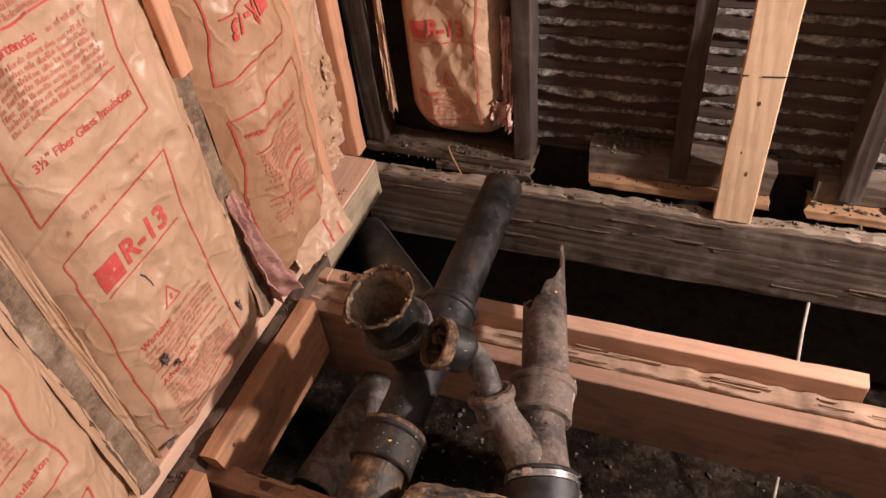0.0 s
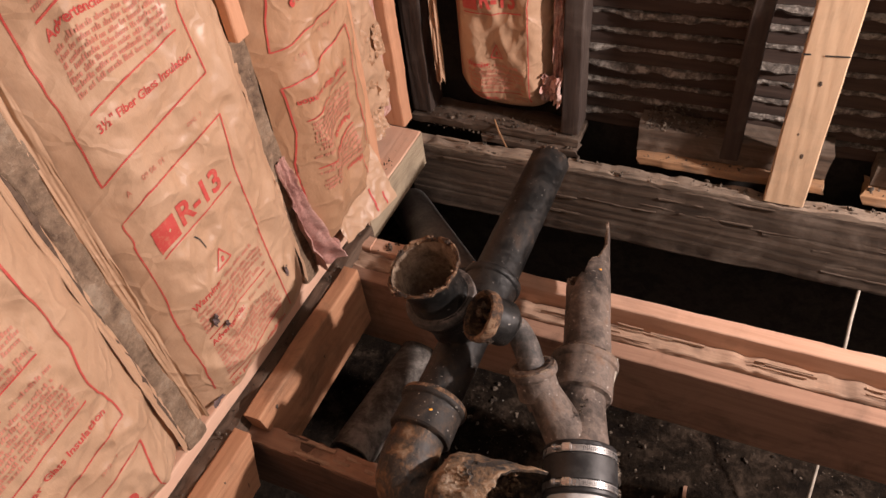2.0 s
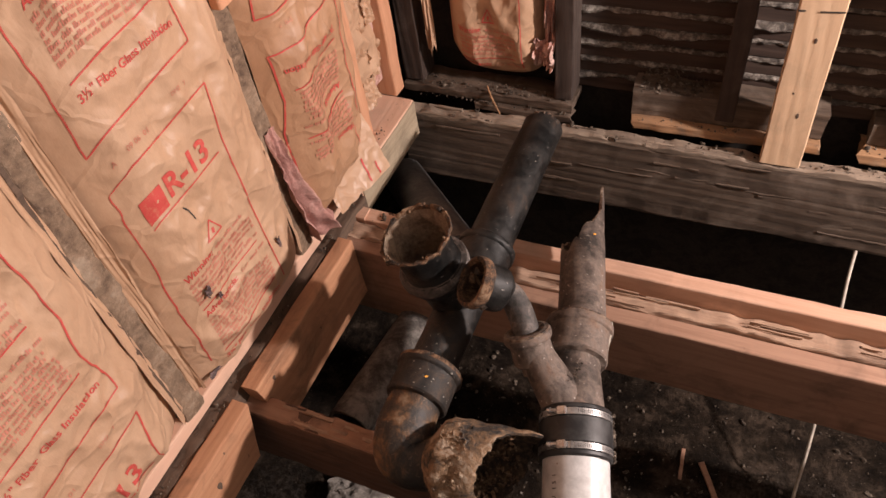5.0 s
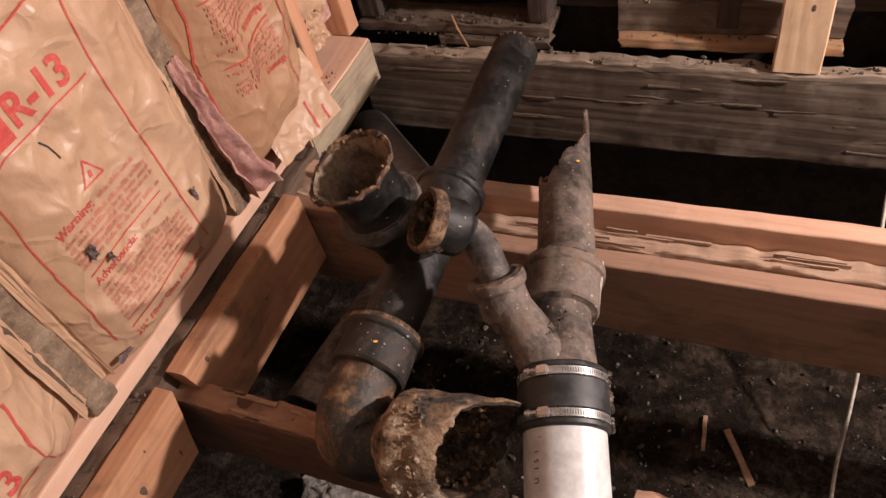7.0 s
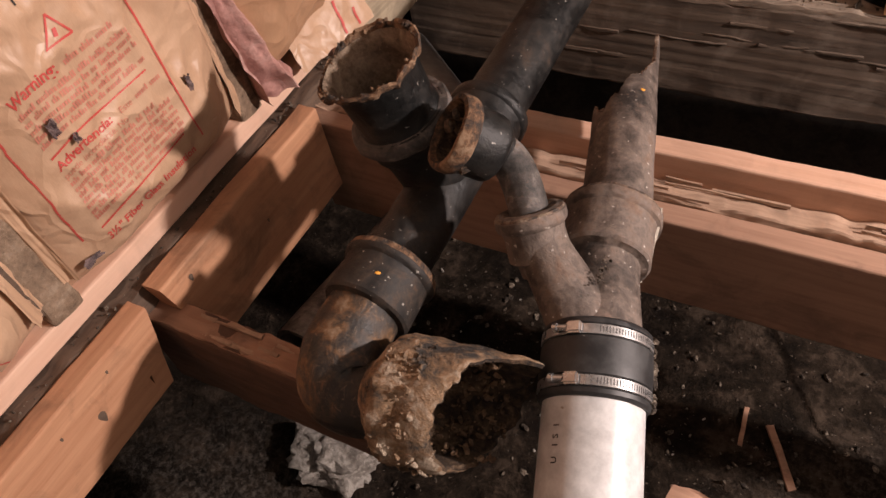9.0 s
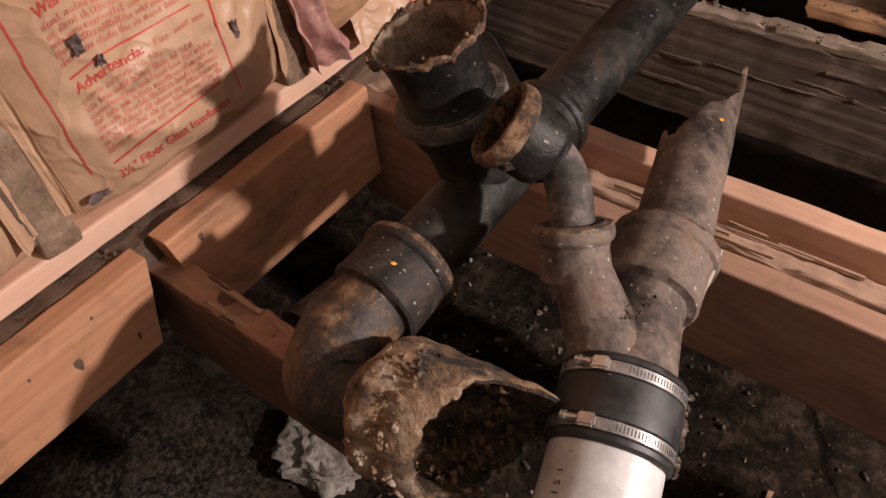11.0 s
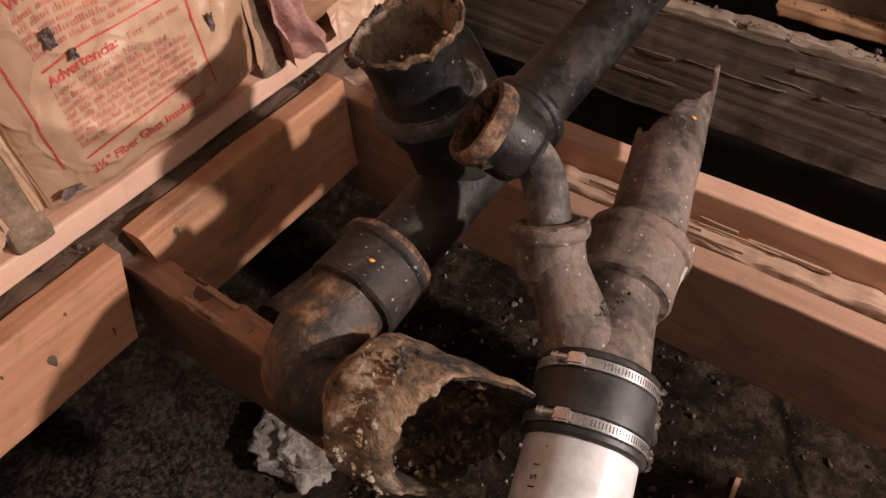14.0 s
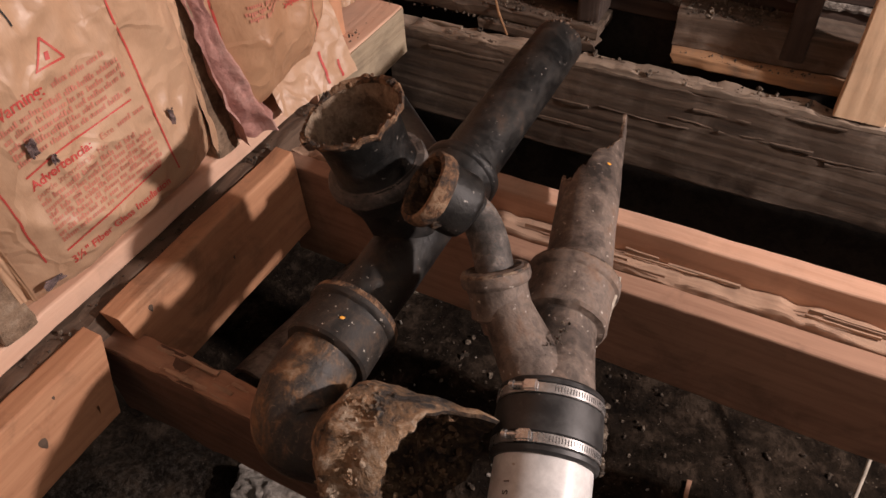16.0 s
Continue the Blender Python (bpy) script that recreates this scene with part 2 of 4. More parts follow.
def pale_patch(m, centre, reach, colour):
    """Pale speckling mixed into a surface's colour around a place."""
    n, l = m.node_tree.nodes, m.node_tree.links
    b = n["Principled BSDF"]
    was = b.inputs["Base Color"].links[0].from_socket
    tc, d = n.new("ShaderNodeTexCoord"), n.new("ShaderNodeVectorMath")
    d.operation, d.inputs[1].default_value = "DISTANCE", centre
    l.new(tc.outputs["Object"], d.inputs[0])
    spread = n.new("ShaderNodeMapRange")
    spread.inputs["From Min"].default_value, spread.inputs["From Max"].default_value = reach * 0.35, reach
    spread.inputs["To Min"].default_value, spread.inputs["To Max"].default_value = 1.0, 0.0
    l.new(d.outputs["Value"], spread.inputs["Value"])
    rough = ramp(n, l, noise_tex(n, l, tc.outputs["Object"], 75, 8, 0.75), ((0.46, (0.03,)), (0.66, (1.0,))))
    k = n.new("ShaderNodeMath")
    k.operation = "MULTIPLY"
    l.new(spread.outputs["Result"], k.inputs[0])
    l.new(rough, k.inputs[1])
    l.new(mix(n, l, k.outputs[0], was, colour), b.inputs["Base Color"])


# Plaster dust, with the lamplight on this ground painted in.
pale_patch(SOIL, (-0.10, -0.85, -0.70), 0.50, (0.15, 0.13, 0.11))
# Pool of lamplight on the ground, painted into the soil colour.
pale_patch(SOIL, (1.20, -0.34, -0.70), 0.45, (0.12, 0.098, 0.08))


def paper_material(name, tint):
    m, n, l, b = shader(name)
    vec = coords(n, l)
    big = noise_tex(n, l, vec, 5, 5, 0.6, 0.5)
    crease = noise_tex(n, l, vec, 16, 3, 0.5, 0.4)
    fibre = noise_tex(n, l, coords(n, l, (1, 9, 1)), 120, 4, 0.6)
    c = ramp(n, l, big, ((0.3, (0.52, 0.315, 0.20)), (0.7, (0.66, 0.43, 0.29))))
    c = mix(n, l, 0.16, c, ramp(n, l, fibre, ((0.3, (0.35, 0.2, 0.11)), (0.7, (0.7, 0.48, 0.3)))))
    stain = noise_tex(n, l, coords(n, l, loc=(4.0, 2.0, 1.0)), 13, 7, 0.7, 0.8)
    c = mix(n, l, ramp(n, l, stain, ((0.56, (0,)), (0.78, (0.4,)))), c, (0.36, 0.21, 0.13))
    c = mix(n, l, 1.0, c, tint, "MULTIPLY")
    l.new(c, b.inputs["Base Color"])
    l.new(ramp(n, l, crease, ((0.3, (0.36,)), (0.7, (0.58,)))), b.inputs["Roughness"])
    cells = n.new("ShaderNodeTexVoronoi")
    cells.feature = "DISTANCE_TO_EDGE"
    cells.inputs["Scale"].default_value = 11.0
    warp = n.new("ShaderNodeVectorMath")
    warp.operation, warp.inputs[1].default_value = "MULTIPLY_ADD", (0.14, 0.14, 0.14)
    soft = n.new("ShaderNodeTexNoise")
    soft.inputs["Scale"].default_value, soft.inputs["Detail"].default_value = 7.0, 3
    l.new(vec, soft.inputs["Vector"])
    l.new(soft.outputs["Color"], warp.inputs[0])
    l.new(vec, warp.inputs[2])
    l.new(warp.outputs[0], cells.inputs["Vector"])
    edge = ramp(n, l, cells.outputs["Distance"], ((0.0, (1.0,)), (0.09, (0.35,)), (0.5, (0.0,))))
    h = mix(n, l, 0.28, crease, edge)
    bump(n, l, b, mix(n, l, 0.012, h, fibre), 0.75, 0.009)
    return m


def ink_material(name, colour, worn=0.35):
    m, n, l, b = shader(name)
    wear = noise_tex(n, l, coords(n, l), 130, 4, 0.7)
    l.new(mix(n, l, ramp(n, l, wear, ((0.52, (0,)), (0.75, (worn,)))), colour, (0.58, 0.36, 0.21)), b.inputs["Base Color"])
    b.inputs["Roughness"].default_value = 0.6
    return m


PAPER = paper_material("kraft_paper", (0.93, 0.945, 0.93))
# Darker copy of the kraft paper: one batt's shade put into its tint.
PAPER_SHADED = paper_material("shaded_kraft_paper", (0.80, 0.74, 0.67))
INK = ink_material("red_ink", (0.58, 0.080, 0.068), 0.5)
INK_FAINT = ink_material("faded_red_ink", (0.60, 0.235, 0.165), 0.65)
BLACK_INK = ink_material("black_ink", (0.03, 0.03, 0.03))
FLECK = ink_material("orange_fleck", (0.75, 0.34, 0.03), 0.1)
TAR = mottled("dark_scrap", ((0.2, (0.07, 0.05, 0.05)), (0.6, (0.19, 0.13, 0.125)), (0.85, (0.34, 0.24, 0.22))), 60, (0.7, 0.9))

# ---- building blocks ----


def mesh_from(bm, name, material, smooth=19):
    me = bpy.data.meshes.new(name)
    bm.normal_update()
    bm.to_mesh(me)
    bm.free()
    for mt in material if isinstance(material, (list, tuple)) else [material]:
        me.materials.append(mt)
    if smooth:
        me.polygons.foreach_set("use_smooth", [True] * len(me.polygons))
        me.set_sharp_from_angle(angle=radians(38 if smooth is True else smooth))
    return me


def part(name, bm, material, parent, label="", smooth=19):
    ob = new(name, mesh_from(bm, name, material, smooth))
    ob.parent = parent
    return tagged(ob, label)


def thing(name, label, category, bm=None, material=None, group="", kind="", smooth=19):
    ob = new(name, mesh_from(bm, name, material, smooth) if bm else None)
    return tagged(ob, label, category, group, kind)


def wobble(p, scale, amount, seed=0.0):
    q = Vector(p) * scale + Vector((seed * 7.3, seed * 3.1, seed * 5.7))
    return noise.noise_vector(q) * amount


def beam(lo, hi, axis, step=0.03, amount=0.0015, edge=0.004, seed=0.0, chew=0.0, chew_top=0.0):
    """A sawn timber between two corners, cut in slices along its axis, with rounded arrises and slightly uneven faces."""
    bm = bmesh.new()
    k = "xyz".index(axis)
    u, v = [i for i in range(3) if i != k]
    length = hi[k] - lo[k]
    count = max(2, int(length / step))
    ring_uv = []
    e = edge
    for a, b in ((0, 0), (1, 0), (1, 1), (0, 1)):
        cu, cv = (lo[u], hi[u])[a], (lo[v], hi[v])[b]
        su, sv = (1, -1)[a], (1, -1)[b]
        pts = [(cu, cv + sv * e), (cu + su * e * 0.3, cv + sv * e * 0.3), (cu + su * e, cv)]
        ring_uv += pts if (a, b) in ((0, 0), (1, 1)) else pts[::-1]
    dense = []
    for i, p in enumerate(ring_uv):
        q = ring_uv[(i + 1) % len(ring_uv)]
        dense.append(p)
        far = math.hypot(q[0] - p[0], q[1] - p[1])
        if far > 0.03:
            parts = 3 if far > 0.09 else 2
            for j in range(1, parts):
                dense.append((p[0] + (q[0] - p[0]) * j / parts, p[1] + (q[1] - p[1]) * j / parts))
    rings = []
    for i in range(count + 1):
        s = lo[k] + length * i / count
        ring = []
        for pu, pv in dense:
            p = [0, 0, 0]
            p[k], p[u], p[v] = s, pu, pv
            w = wobble(p, 9.0, amount, seed) + wobble(p, 45.0, amount * 0.6, seed + 2)
            top = (p[2] - lo[2]) / max(1e-6, hi[2] - lo[2])
            if chew_top and top > 0.6:
                w.z -= chew_top * max(0.0, noise.noise(Vector((s * 23, p[(k + 1) % 3] * 60, seed))) + 0.35) * (top - 0.6) / 0.4
            if chew and (i in (0, count)):
                w[k] += chew * noise.noise(Vector((pu * 60, pv * 60, seed + i)))
            ring.append(bm.verts.new(Vector(p) + w))
        rings.append(ring)
    m = len(dense)
    for a, b in zip(rings, rings[1:]):
        for i in range(m):
            bm.faces.new((a[i], a[(i + 1) % m], b[(i + 1) % m], b[i]))
    bm.faces.new(rings[0][::-1])
    bm.faces.new(rings[-1])
    bmesh.ops.recalc_face_normals(bm, faces=bm.faces)
    return bm


def timber(name, lo, hi, axis, material, label, category="joist", group="", kind="", **kw):
    return thing(name, label, category, beam(lo, hi, axis, **kw), material, group, kind)


def frame_of(direction):
    d = Vector(direction).normalized()
    side = d.cross(Vector((0, 0, 1)))
    if side.length < 1e-3:
        side = Vector((1, 0, 0))
    side.normalize()
    return d, side, side.cross(d)


def lathe(a, b, profile, seg=48, rough=0.0, seed=0.0, bite=None, closed=True):
    """A turned body on the axis a-b: profile of (way along the axis in metres, radius). bite(angle, s) moves points along the axis."""
    a, b = Vector(a), Vector(b)
    d, e1, e2 = frame_of(b - a)
    bm = bmesh.new()
    rings = []
    for s, r in profile:
        ring = []
        for i in range(seg):
            t = 2 * math.pi * i / seg
            s2 = s + (bite(t, s) if bite else 0.0)
            p = a + d * s2 + (e1 * math.cos(t) + e2 * math.sin(t)) * r
            if rough:
                p += wobble(p, 28.0, rough, seed) + wobble(p, 90.0, rough * 0.5, seed + 1)
            ring.append(bm.verts.new(p))
        rings.append(ring)
    for p, q in zip(rings, rings[1:]):
        for i in range(seg):
            bm.faces.new((p[i], p[(i + 1) % seg], q[(i + 1) % seg], q[i]))
    if closed:
        bm.faces.new(rings[0][::-1])
        bm.faces.new(rings[-1])
    bmesh.ops.recalc_face_normals(bm, faces=bm.faces)
    return bm


def sweep(points, radii, seg=40, rough=0.0, seed=0.0):
    """A round tube along a line of points, with a radius at each."""
    pts = [Vector(p) for p in points]
    bm = bmesh.new()
    rings, up = [], None
    for i, p in enumerate(pts):
        d = (pts[min(i + 1, len(pts) - 1)] - pts[max(i - 1, 0)]).normalized()
        if up is None:
            up = frame_of(d)[1]
        up = (up - d * up.dot(d)).normalized()
        side = d.cross(up)
        r = radii[i] if isinstance(radii, (list, tuple)) else radii
        ring = []
        for k in range(seg):
            t = 2 * math.pi * k / seg
            q = p + (up * math.cos(t) + side * math.sin(t)) * r
            if rough:
                q += wobble(q, 28.0, rough, seed) + wobble(q, 90.0, rough * 0.5, seed + 1)
            ring.append(bm.verts.new(q))
        rings.append(ring)
    for p, q in zip(rings, rings[1:]):
        for k in range(seg):
            bm.faces.new((p[k], p[(k + 1) % seg], q[(k + 1) % seg], q[k]))
    bm.faces.new(rings[0][::-1])
    bm.faces.new(rings[-1])
    bmesh.ops.recalc_face_normals(bm, faces=bm.faces)
    return bm


def bezier(p0, p1, p2, p3, n=16):
    p0, p1, p2, p3 = map(Vector, (p0, p1, p2, p3))
    return [p0 * (1 - t) ** 3 + p1 * 3 * t * (1 - t) ** 2 + p2 * 3 * t * t * (1 - t) + p3 * t ** 3 for t in (i / n for i in range(n + 1))]


def lerp(a, b, t):
    return Vector(a).lerp(Vector(b), t)

# ---- floor framing ----
far_joist = thing("floor_joist", "weathered grey old floor joist spanning the open floor", "joist", group="floor joists")
part("plank", beam((-0.10, 0.427, -0.228), (3.58, 0.472, 0.004), "x", amount=0.004, edge=0.007, chew_top=0.010, step=0.014, seed=1), OLD_X, far_joist)
part("worn_top", beam((-0.10, 0.4285, -0.008), (3.58, 0.470, 0.013), "x", amount=0.003, edge=0.004, chew_top=0.014, step=0.012, seed=1.5), WORN_X, far_joist, "pale dusty worn top edge")
slivers = random.Random(15)
for i in range(42):
    x, y = -0.05 + 1.7 * slivers.random(), 0.428 + 0.034 * slivers.random()
    n, w = 0.03 + 0.11 * slivers.random(), 0.003 + 0.007 * slivers.random()
    z = 0.003 + 0.006 * slivers.random()
    part("splinter", beam((x, y, z - 0.006), (x + n, y + w, z + 0.002), "x", step=0.012, amount=0.004, edge=0.001, seed=i * 2.3), WORN_X if i % 3 else OLD_X, far_joist, "raised worn splinter")
for i in range(26):
    x, z = 0.0 + 1.6 * slivers.random(), -0.20 + 0.19 * slivers.random()
    n, w = 0.05 + 0.16 * slivers.random(), 0.002 + 0.006 * slivers.random()
    part("sliver", beam((x, 0.4255, z), (x + n, 0.432, z + w), "x", step=0.012, amount=0.004, edge=0.001, seed=i * 3.1), OLD_X, far_joist, "lifted grey sliver")
near = thing("sistered_joist", "old rotten floor joist sistered with new lumber on both sides", "joist")
part("front_board", beam((0.203, -0.092, -0.255), (3.58, -0.051, -0.055), "x", seed=2, amount=0.002), SISTER, near, "reddish-brown sister board")
part("rotten_core", beam((0.203, -0.049, -0.255), (3.58, -0.006, -0.044), "x", step=0.007, seed=3, amount=0.003, chew_top=0.012), ROTTEN, near, "split and rotten old board")
part("back_board", beam((0.0, -0.004, -0.19), (1.203, 0.036, 0.0), "x", seed=4, amount=0.002, chew=0.004), PINE_X, near, "fresh pink pine board")
splinters = random.Random(5)
for i in range(30):
    x = 0.4 + 1.5 * splinters.random()
    y = -0.046 + 0.036 * splinters.random()
    n = 0.03 + 0.09 * splinters.random()
    w = 0.0015 + 0.003 * splinters.random()
    part("splinter", beam((x, y, -0.047), (x + n, y + w, -0.043 + 0.006 * splinters.random()), "x", step=0.02, amount=0.002, edge=0.0007, seed=i), ROTTEN, near)
third = thing("floor_joist", "worn reddish joist under the pipes with chipped top edge", "joist", group="floor joists")
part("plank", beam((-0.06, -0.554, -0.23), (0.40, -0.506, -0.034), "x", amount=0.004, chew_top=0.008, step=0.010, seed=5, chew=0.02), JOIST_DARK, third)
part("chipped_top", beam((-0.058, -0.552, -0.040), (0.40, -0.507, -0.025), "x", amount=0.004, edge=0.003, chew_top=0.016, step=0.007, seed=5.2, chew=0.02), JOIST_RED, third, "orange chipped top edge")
for i in range(22):
    x, y = 0.02 + 0.31 * slivers.random(), -0.550 + 0.036 * slivers.random()
    n, w = 0.02 + 0.06 * slivers.random(), 0.003 + 0.006 * slivers.random()
    part("splinter", beam((x, y, -0.042), (x + n, y + w, -0.030 - 0.004 * slivers.random()), "x", step=0.01, amount=0.004, edge=0.001, seed=i * 1.3), ROTTEN, third, "raised splinter")
rest = thing("floor_joist", "cut-off continuation of the worn reddish joist beyond the pipes", "joist", group="floor joists")
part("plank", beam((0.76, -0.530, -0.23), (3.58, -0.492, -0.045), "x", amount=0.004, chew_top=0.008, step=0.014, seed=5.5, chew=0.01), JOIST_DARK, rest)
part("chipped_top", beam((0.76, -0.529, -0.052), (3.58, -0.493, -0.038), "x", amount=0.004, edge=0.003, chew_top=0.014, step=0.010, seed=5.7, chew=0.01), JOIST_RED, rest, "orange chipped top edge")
for y0, y1, sd, lab in ((-0.530, -0.10, 6, "new orange pine blocking along the wall with a knot"), (-1.25, -0.562, 7, "new orange pine blocking with knots and an oblique end")):
    ob = thing("blocking_board", lab, "board", group="wall blocking")
    bm = beam((-0.022, y0, -0.165 if sd == 6 else -0.125), (0.018, y1, 0.028), "y", seed=sd, amount=0.0022)
    for v in bm.verts:
        if sd == 6 and v.co.y < -0.49:
            v.co.y += (0.028 - v.co.z) * 0.17
        elif sd == 7 and v.co.y > -0.60:
            v.co.y -= (0.028 - v.co.z) * 0.25
    part("plank", bm, PINE_Y, ob)
    for ky, kz, r in ((-0.477, -0.004, 0.007), (-0.30, -0.06, 0.004)) if sd == 6 else ((-0.705, -0.047, 0.011), (-0.66, 0.005, 0.004), (-0.62, -0.02, 0.0035), (-0.76, -0.012, 0.004)):
        k = bmesh.new()
        bmesh.ops.create_uvsphere(k, u_segments=12, v_segments=6, radius=r)
        for v in k.verts:
            v.co = Vector((0.0185 + v.co.x * 0.12, ky + v.co.y * (0.55 + 0.3 * (v.co.z / r)), kz + v.co.z * 1.1))
        part("knot", k, OLD_Y, ob, "dark loose knot")
timber("sill_plate", (-0.19, -1.25, 0.028), (-0.052, 0.058, 0.066), "y", PALE_Y, "pale pine bottom plate under the insulated studs", "plate", seed=8, amount=0.002)
corner = thing("corner_plate", "pale pine corner plate with a rough weathered face", "plate")
part("plank", beam((-0.19, 0.062, -0.05), (-0.036, 0.405, 0.066), "y", seed=9, amount=0.002), PALE_Y, corner)
part("weathered_face", beam((-0.0365, 0.064, -0.048), (-0.032, 0.402, 0.062), "y", seed=9.5, amount=0.001, edge=0.001), GREEN_Y, corner, "greenish weathered sawn face")
timber("sill_strip", (-0.075, -1.25, -0.03), (-0.0245, 0.05, 0.027), "y", OLD_Y, "dark rotten sill strip between plate and blocking", "plate", amount=0.006, seed=10, chew_top=0.012, step=0.01)
corner_joist = thing("corner_blocking", "short reddish board with rotten crumbling top in the sill corner", "board")
part("front_board", beam((-0.030, -0.094, -0.25), (0.20, -0.056, -0.014), "x", seed=11, amount=0.003, step=0.012), SISTER, corner_joist)
part("rotten_core", beam((-0.034, -0.054, -0.25), (0.20, -0.008, -0.006), "x", seed=11.5, amount=0.005, chew_top=0.022, step=0.007), ROTTEN, corner_joist, "crumbling rotten board")
part("back_board", beam((-0.050, -0.0055, -0.20), (-0.002, 0.034, 0.004), "x", seed=12, amount=0.002, step=0.012), PINE_X, corner_joist, "fresh pink pine end")

# ---- ground ----


def ground_z(x, y):
    p = Vector((x, y, 0))
    return -0.70 + 0.04 * noise.noise(p * 2.4) + 0.016 * noise.noise(p * 9.0) + 0.008 * noise.noise(p * 27.0) + 0.004 * noise.noise(p * 70.0)


bm = bmesh.new()
bmesh.ops.create_grid(bm, x_segments=400, y_segments=400, size=3.0)
for v in bm.verts:
    v.co.x += 0.7
    v.co.y -= 0.9
    v.co.z = ground_z(v.co.x, v.co.y)
thing("ground", "dark crawl-space soil with small rubble", "ground", bm, SOIL, kind="structure", smooth=True)


def crumbs(bm, rnd, count, lo, hi, size, zf):
    for _ in range(count):
        x, y = lo[0] + (hi[0] - lo[0]) * rnd.random(), lo[1] + (hi[1] - lo[1]) * rnd.random()
        s = size * (0.35 + rnd.random() ** 3 * 1.6)
        m = Matrix.LocRotScale((x, y, zf(x, y) + s * 0.3), Euler((rnd.random() * 6, rnd.random() * 6, rnd.random() * 6)), (s * (0.6 + rnd.random()), s * (0.5 + rnd.random()), s * 0.6))
        made = bmesh.ops.create_icosphere(bm, subdivisions=1, radius=1.0, matrix=m)
        for v in made["verts"]:
            v.co += wobble(v.co, 60.0 / (size * 100), s * 0.35)


rnd = random.Random(11)
bm = bmesh.new()
crumbs(bm, rnd, 1700, (0.0, -1.05), (1.5, 0.42), 0.0045, ground_z)
thing("rubble", "small stones and clods scattered on the soil", "rubble", bm, DEBRIS, kind="stuff")
bm = bmesh.new()
crumbs(bm, rnd, 110, (0.0, -1.05), (1.5, 0.42), 0.0035, ground_z)
thing("plaster_crumbs", "pale plaster crumbs scattered on the soil", "rubble", bm, PLASTER, kind="stuff")
lump = bmesh.new()
bmesh.ops.create_icosphere(lump, subdivisions=5, radius=1.0)
for v in lump.verts:
    d = v.co.copy()
    k = 1 + 0.35 * noise.noise(d * 1.7) + 0.18 * noise.noise(d * 5.0) + 0.07 * noise.noise(d * 14.0)
    v.co = Vector((0.075 + d.x * 0.105 * k, -0.445 + d.y * 0.085 * k, -0.665 + d.z * 0.055 * k))
thing("plaster_lump", "broken chunk of pale grey plaster lying on the soil", "rubble", lump, PLASTER, smooth=True)
for a, b, r in (((0.91, -0.03), (0.975, -0.15), 0.008), ((0.86, 0.0), (0.865, -0.09), 0.005)):
    za, zb = ground_z(*a) + 0.012, ground_z(*b) + 0.010
    d = Vector((b[0] - a[0], b[1] - a[1], zb - za))
    bm = beam((-r, -d.length / 2, -r * 0.4), (r, d.length / 2, r * 0.4), "y", step=0.02, amount=0.003, edge=0.001, seed=r * 900)
    ob = thing("wood_scrap", "thin splintered wood scrap lying on the soil", "scrap", bm, JOIST_RED, "wood scraps on the soil")
    ob.matrix_world = Matrix.Translation(((a[0] + b[0]) / 2, (a[1] + b[1]) / 2, (za + zb) / 2)) @ d.to_track_quat("Y", "Z").to_matrix().to_4x4()
cable = [Vector((1.155, 0.45, -0.215)), Vector((1.148, 0.36, -0.27)), Vector((1.143, 0.10, -0.45)), Vector((1.137, -0.05, -0.60)), Vector((1.13, -0.19, -0.69)), Vector((1.12, -0.24, -0.705))]
thing("cable", "thin pale cable hanging from the joist to the soil", "cable", sweep([p + wobble(p, 6, 0.006) for a, b in zip(cable, cable[1:]) for p in (a.lerp(b, t / 6) for t in range(6))], 0.0042, seg=10), WIRE, smooth=True)
thing("side_pipe", "grey dusty pipe running back under the corner plate", "pipe", lathe((0.26, -0.03, -0.03), (-0.10, 0.38, -0.21), [(0, 0.056), (0.05, 0.06), (0.30, 0.06), (0.56, 0.06)], rough=0.0012), ZINC, smooth=True)
thing("lower_pipe", "grey dusty pipe lying low under the floor", "pipe", lathe((0.125, -0.44, -0.215), (0.15, 0.10, -0.29), [(0.02, 0.043), (0.0, 0.044), (0.0, 0.052), (0.1, 0.052), (0.3, 0.052), (0.54, 0.052)], rough=0.003, closed=False), GALV, smooth=True)

# ---- drain pipe: far stub, tee, riser, elbow and broken hub ----
R4 = 0.0465
M0, M2 = Vector((0.354, -0.42, 0.074)), Vector((0.360, 0.33, 0.098))
RUN = (M2 - M0).normalized()


def on_run(y):
    """The point of the main line's axis at a depth y."""
    return M0.lerp(M2, (y - M0.y) / (M2.y - M0.y))


def hub_profile(r, big, length):
    return [(-0.016, r - 0.003), (-0.002, r - 0.001), (0.000, r + 0.001), (0.002, big - 0.004), (0.006, big - 0.001), (0.010, big - 0.0015), (length - 0.028, big - 0.0025), (length - 0.020, big - 0.001), (length - 0.017, big + 0.003), (length - 0.012, big + 0.0045), (length - 0.004, big + 0.004), (length, big), (length + 0.002, big - 0.006), (length - 0.004, r - 0.002)]


def around(table, t):
    """A value read off a table of (angle, value) round a full turn, smoothly."""
    t = (t + math.pi) % (2 * math.pi) - math.pi
    for (a, va), (b, vb) in zip(table, table[1:]):
        if a <= t <= b:
            k = (t - a) / (b - a)
            return va + (vb - va) * k * k * (3 - 2 * k)
    return table[-1][1]


def jag(t, seed, big, small):
    c, s = math.cos(t), math.sin(t)
    return big * noise.noise(Vector((c * 5, s * 5, seed))) + small * noise.noise(Vector((c * 15, s * 15, seed + 3)))


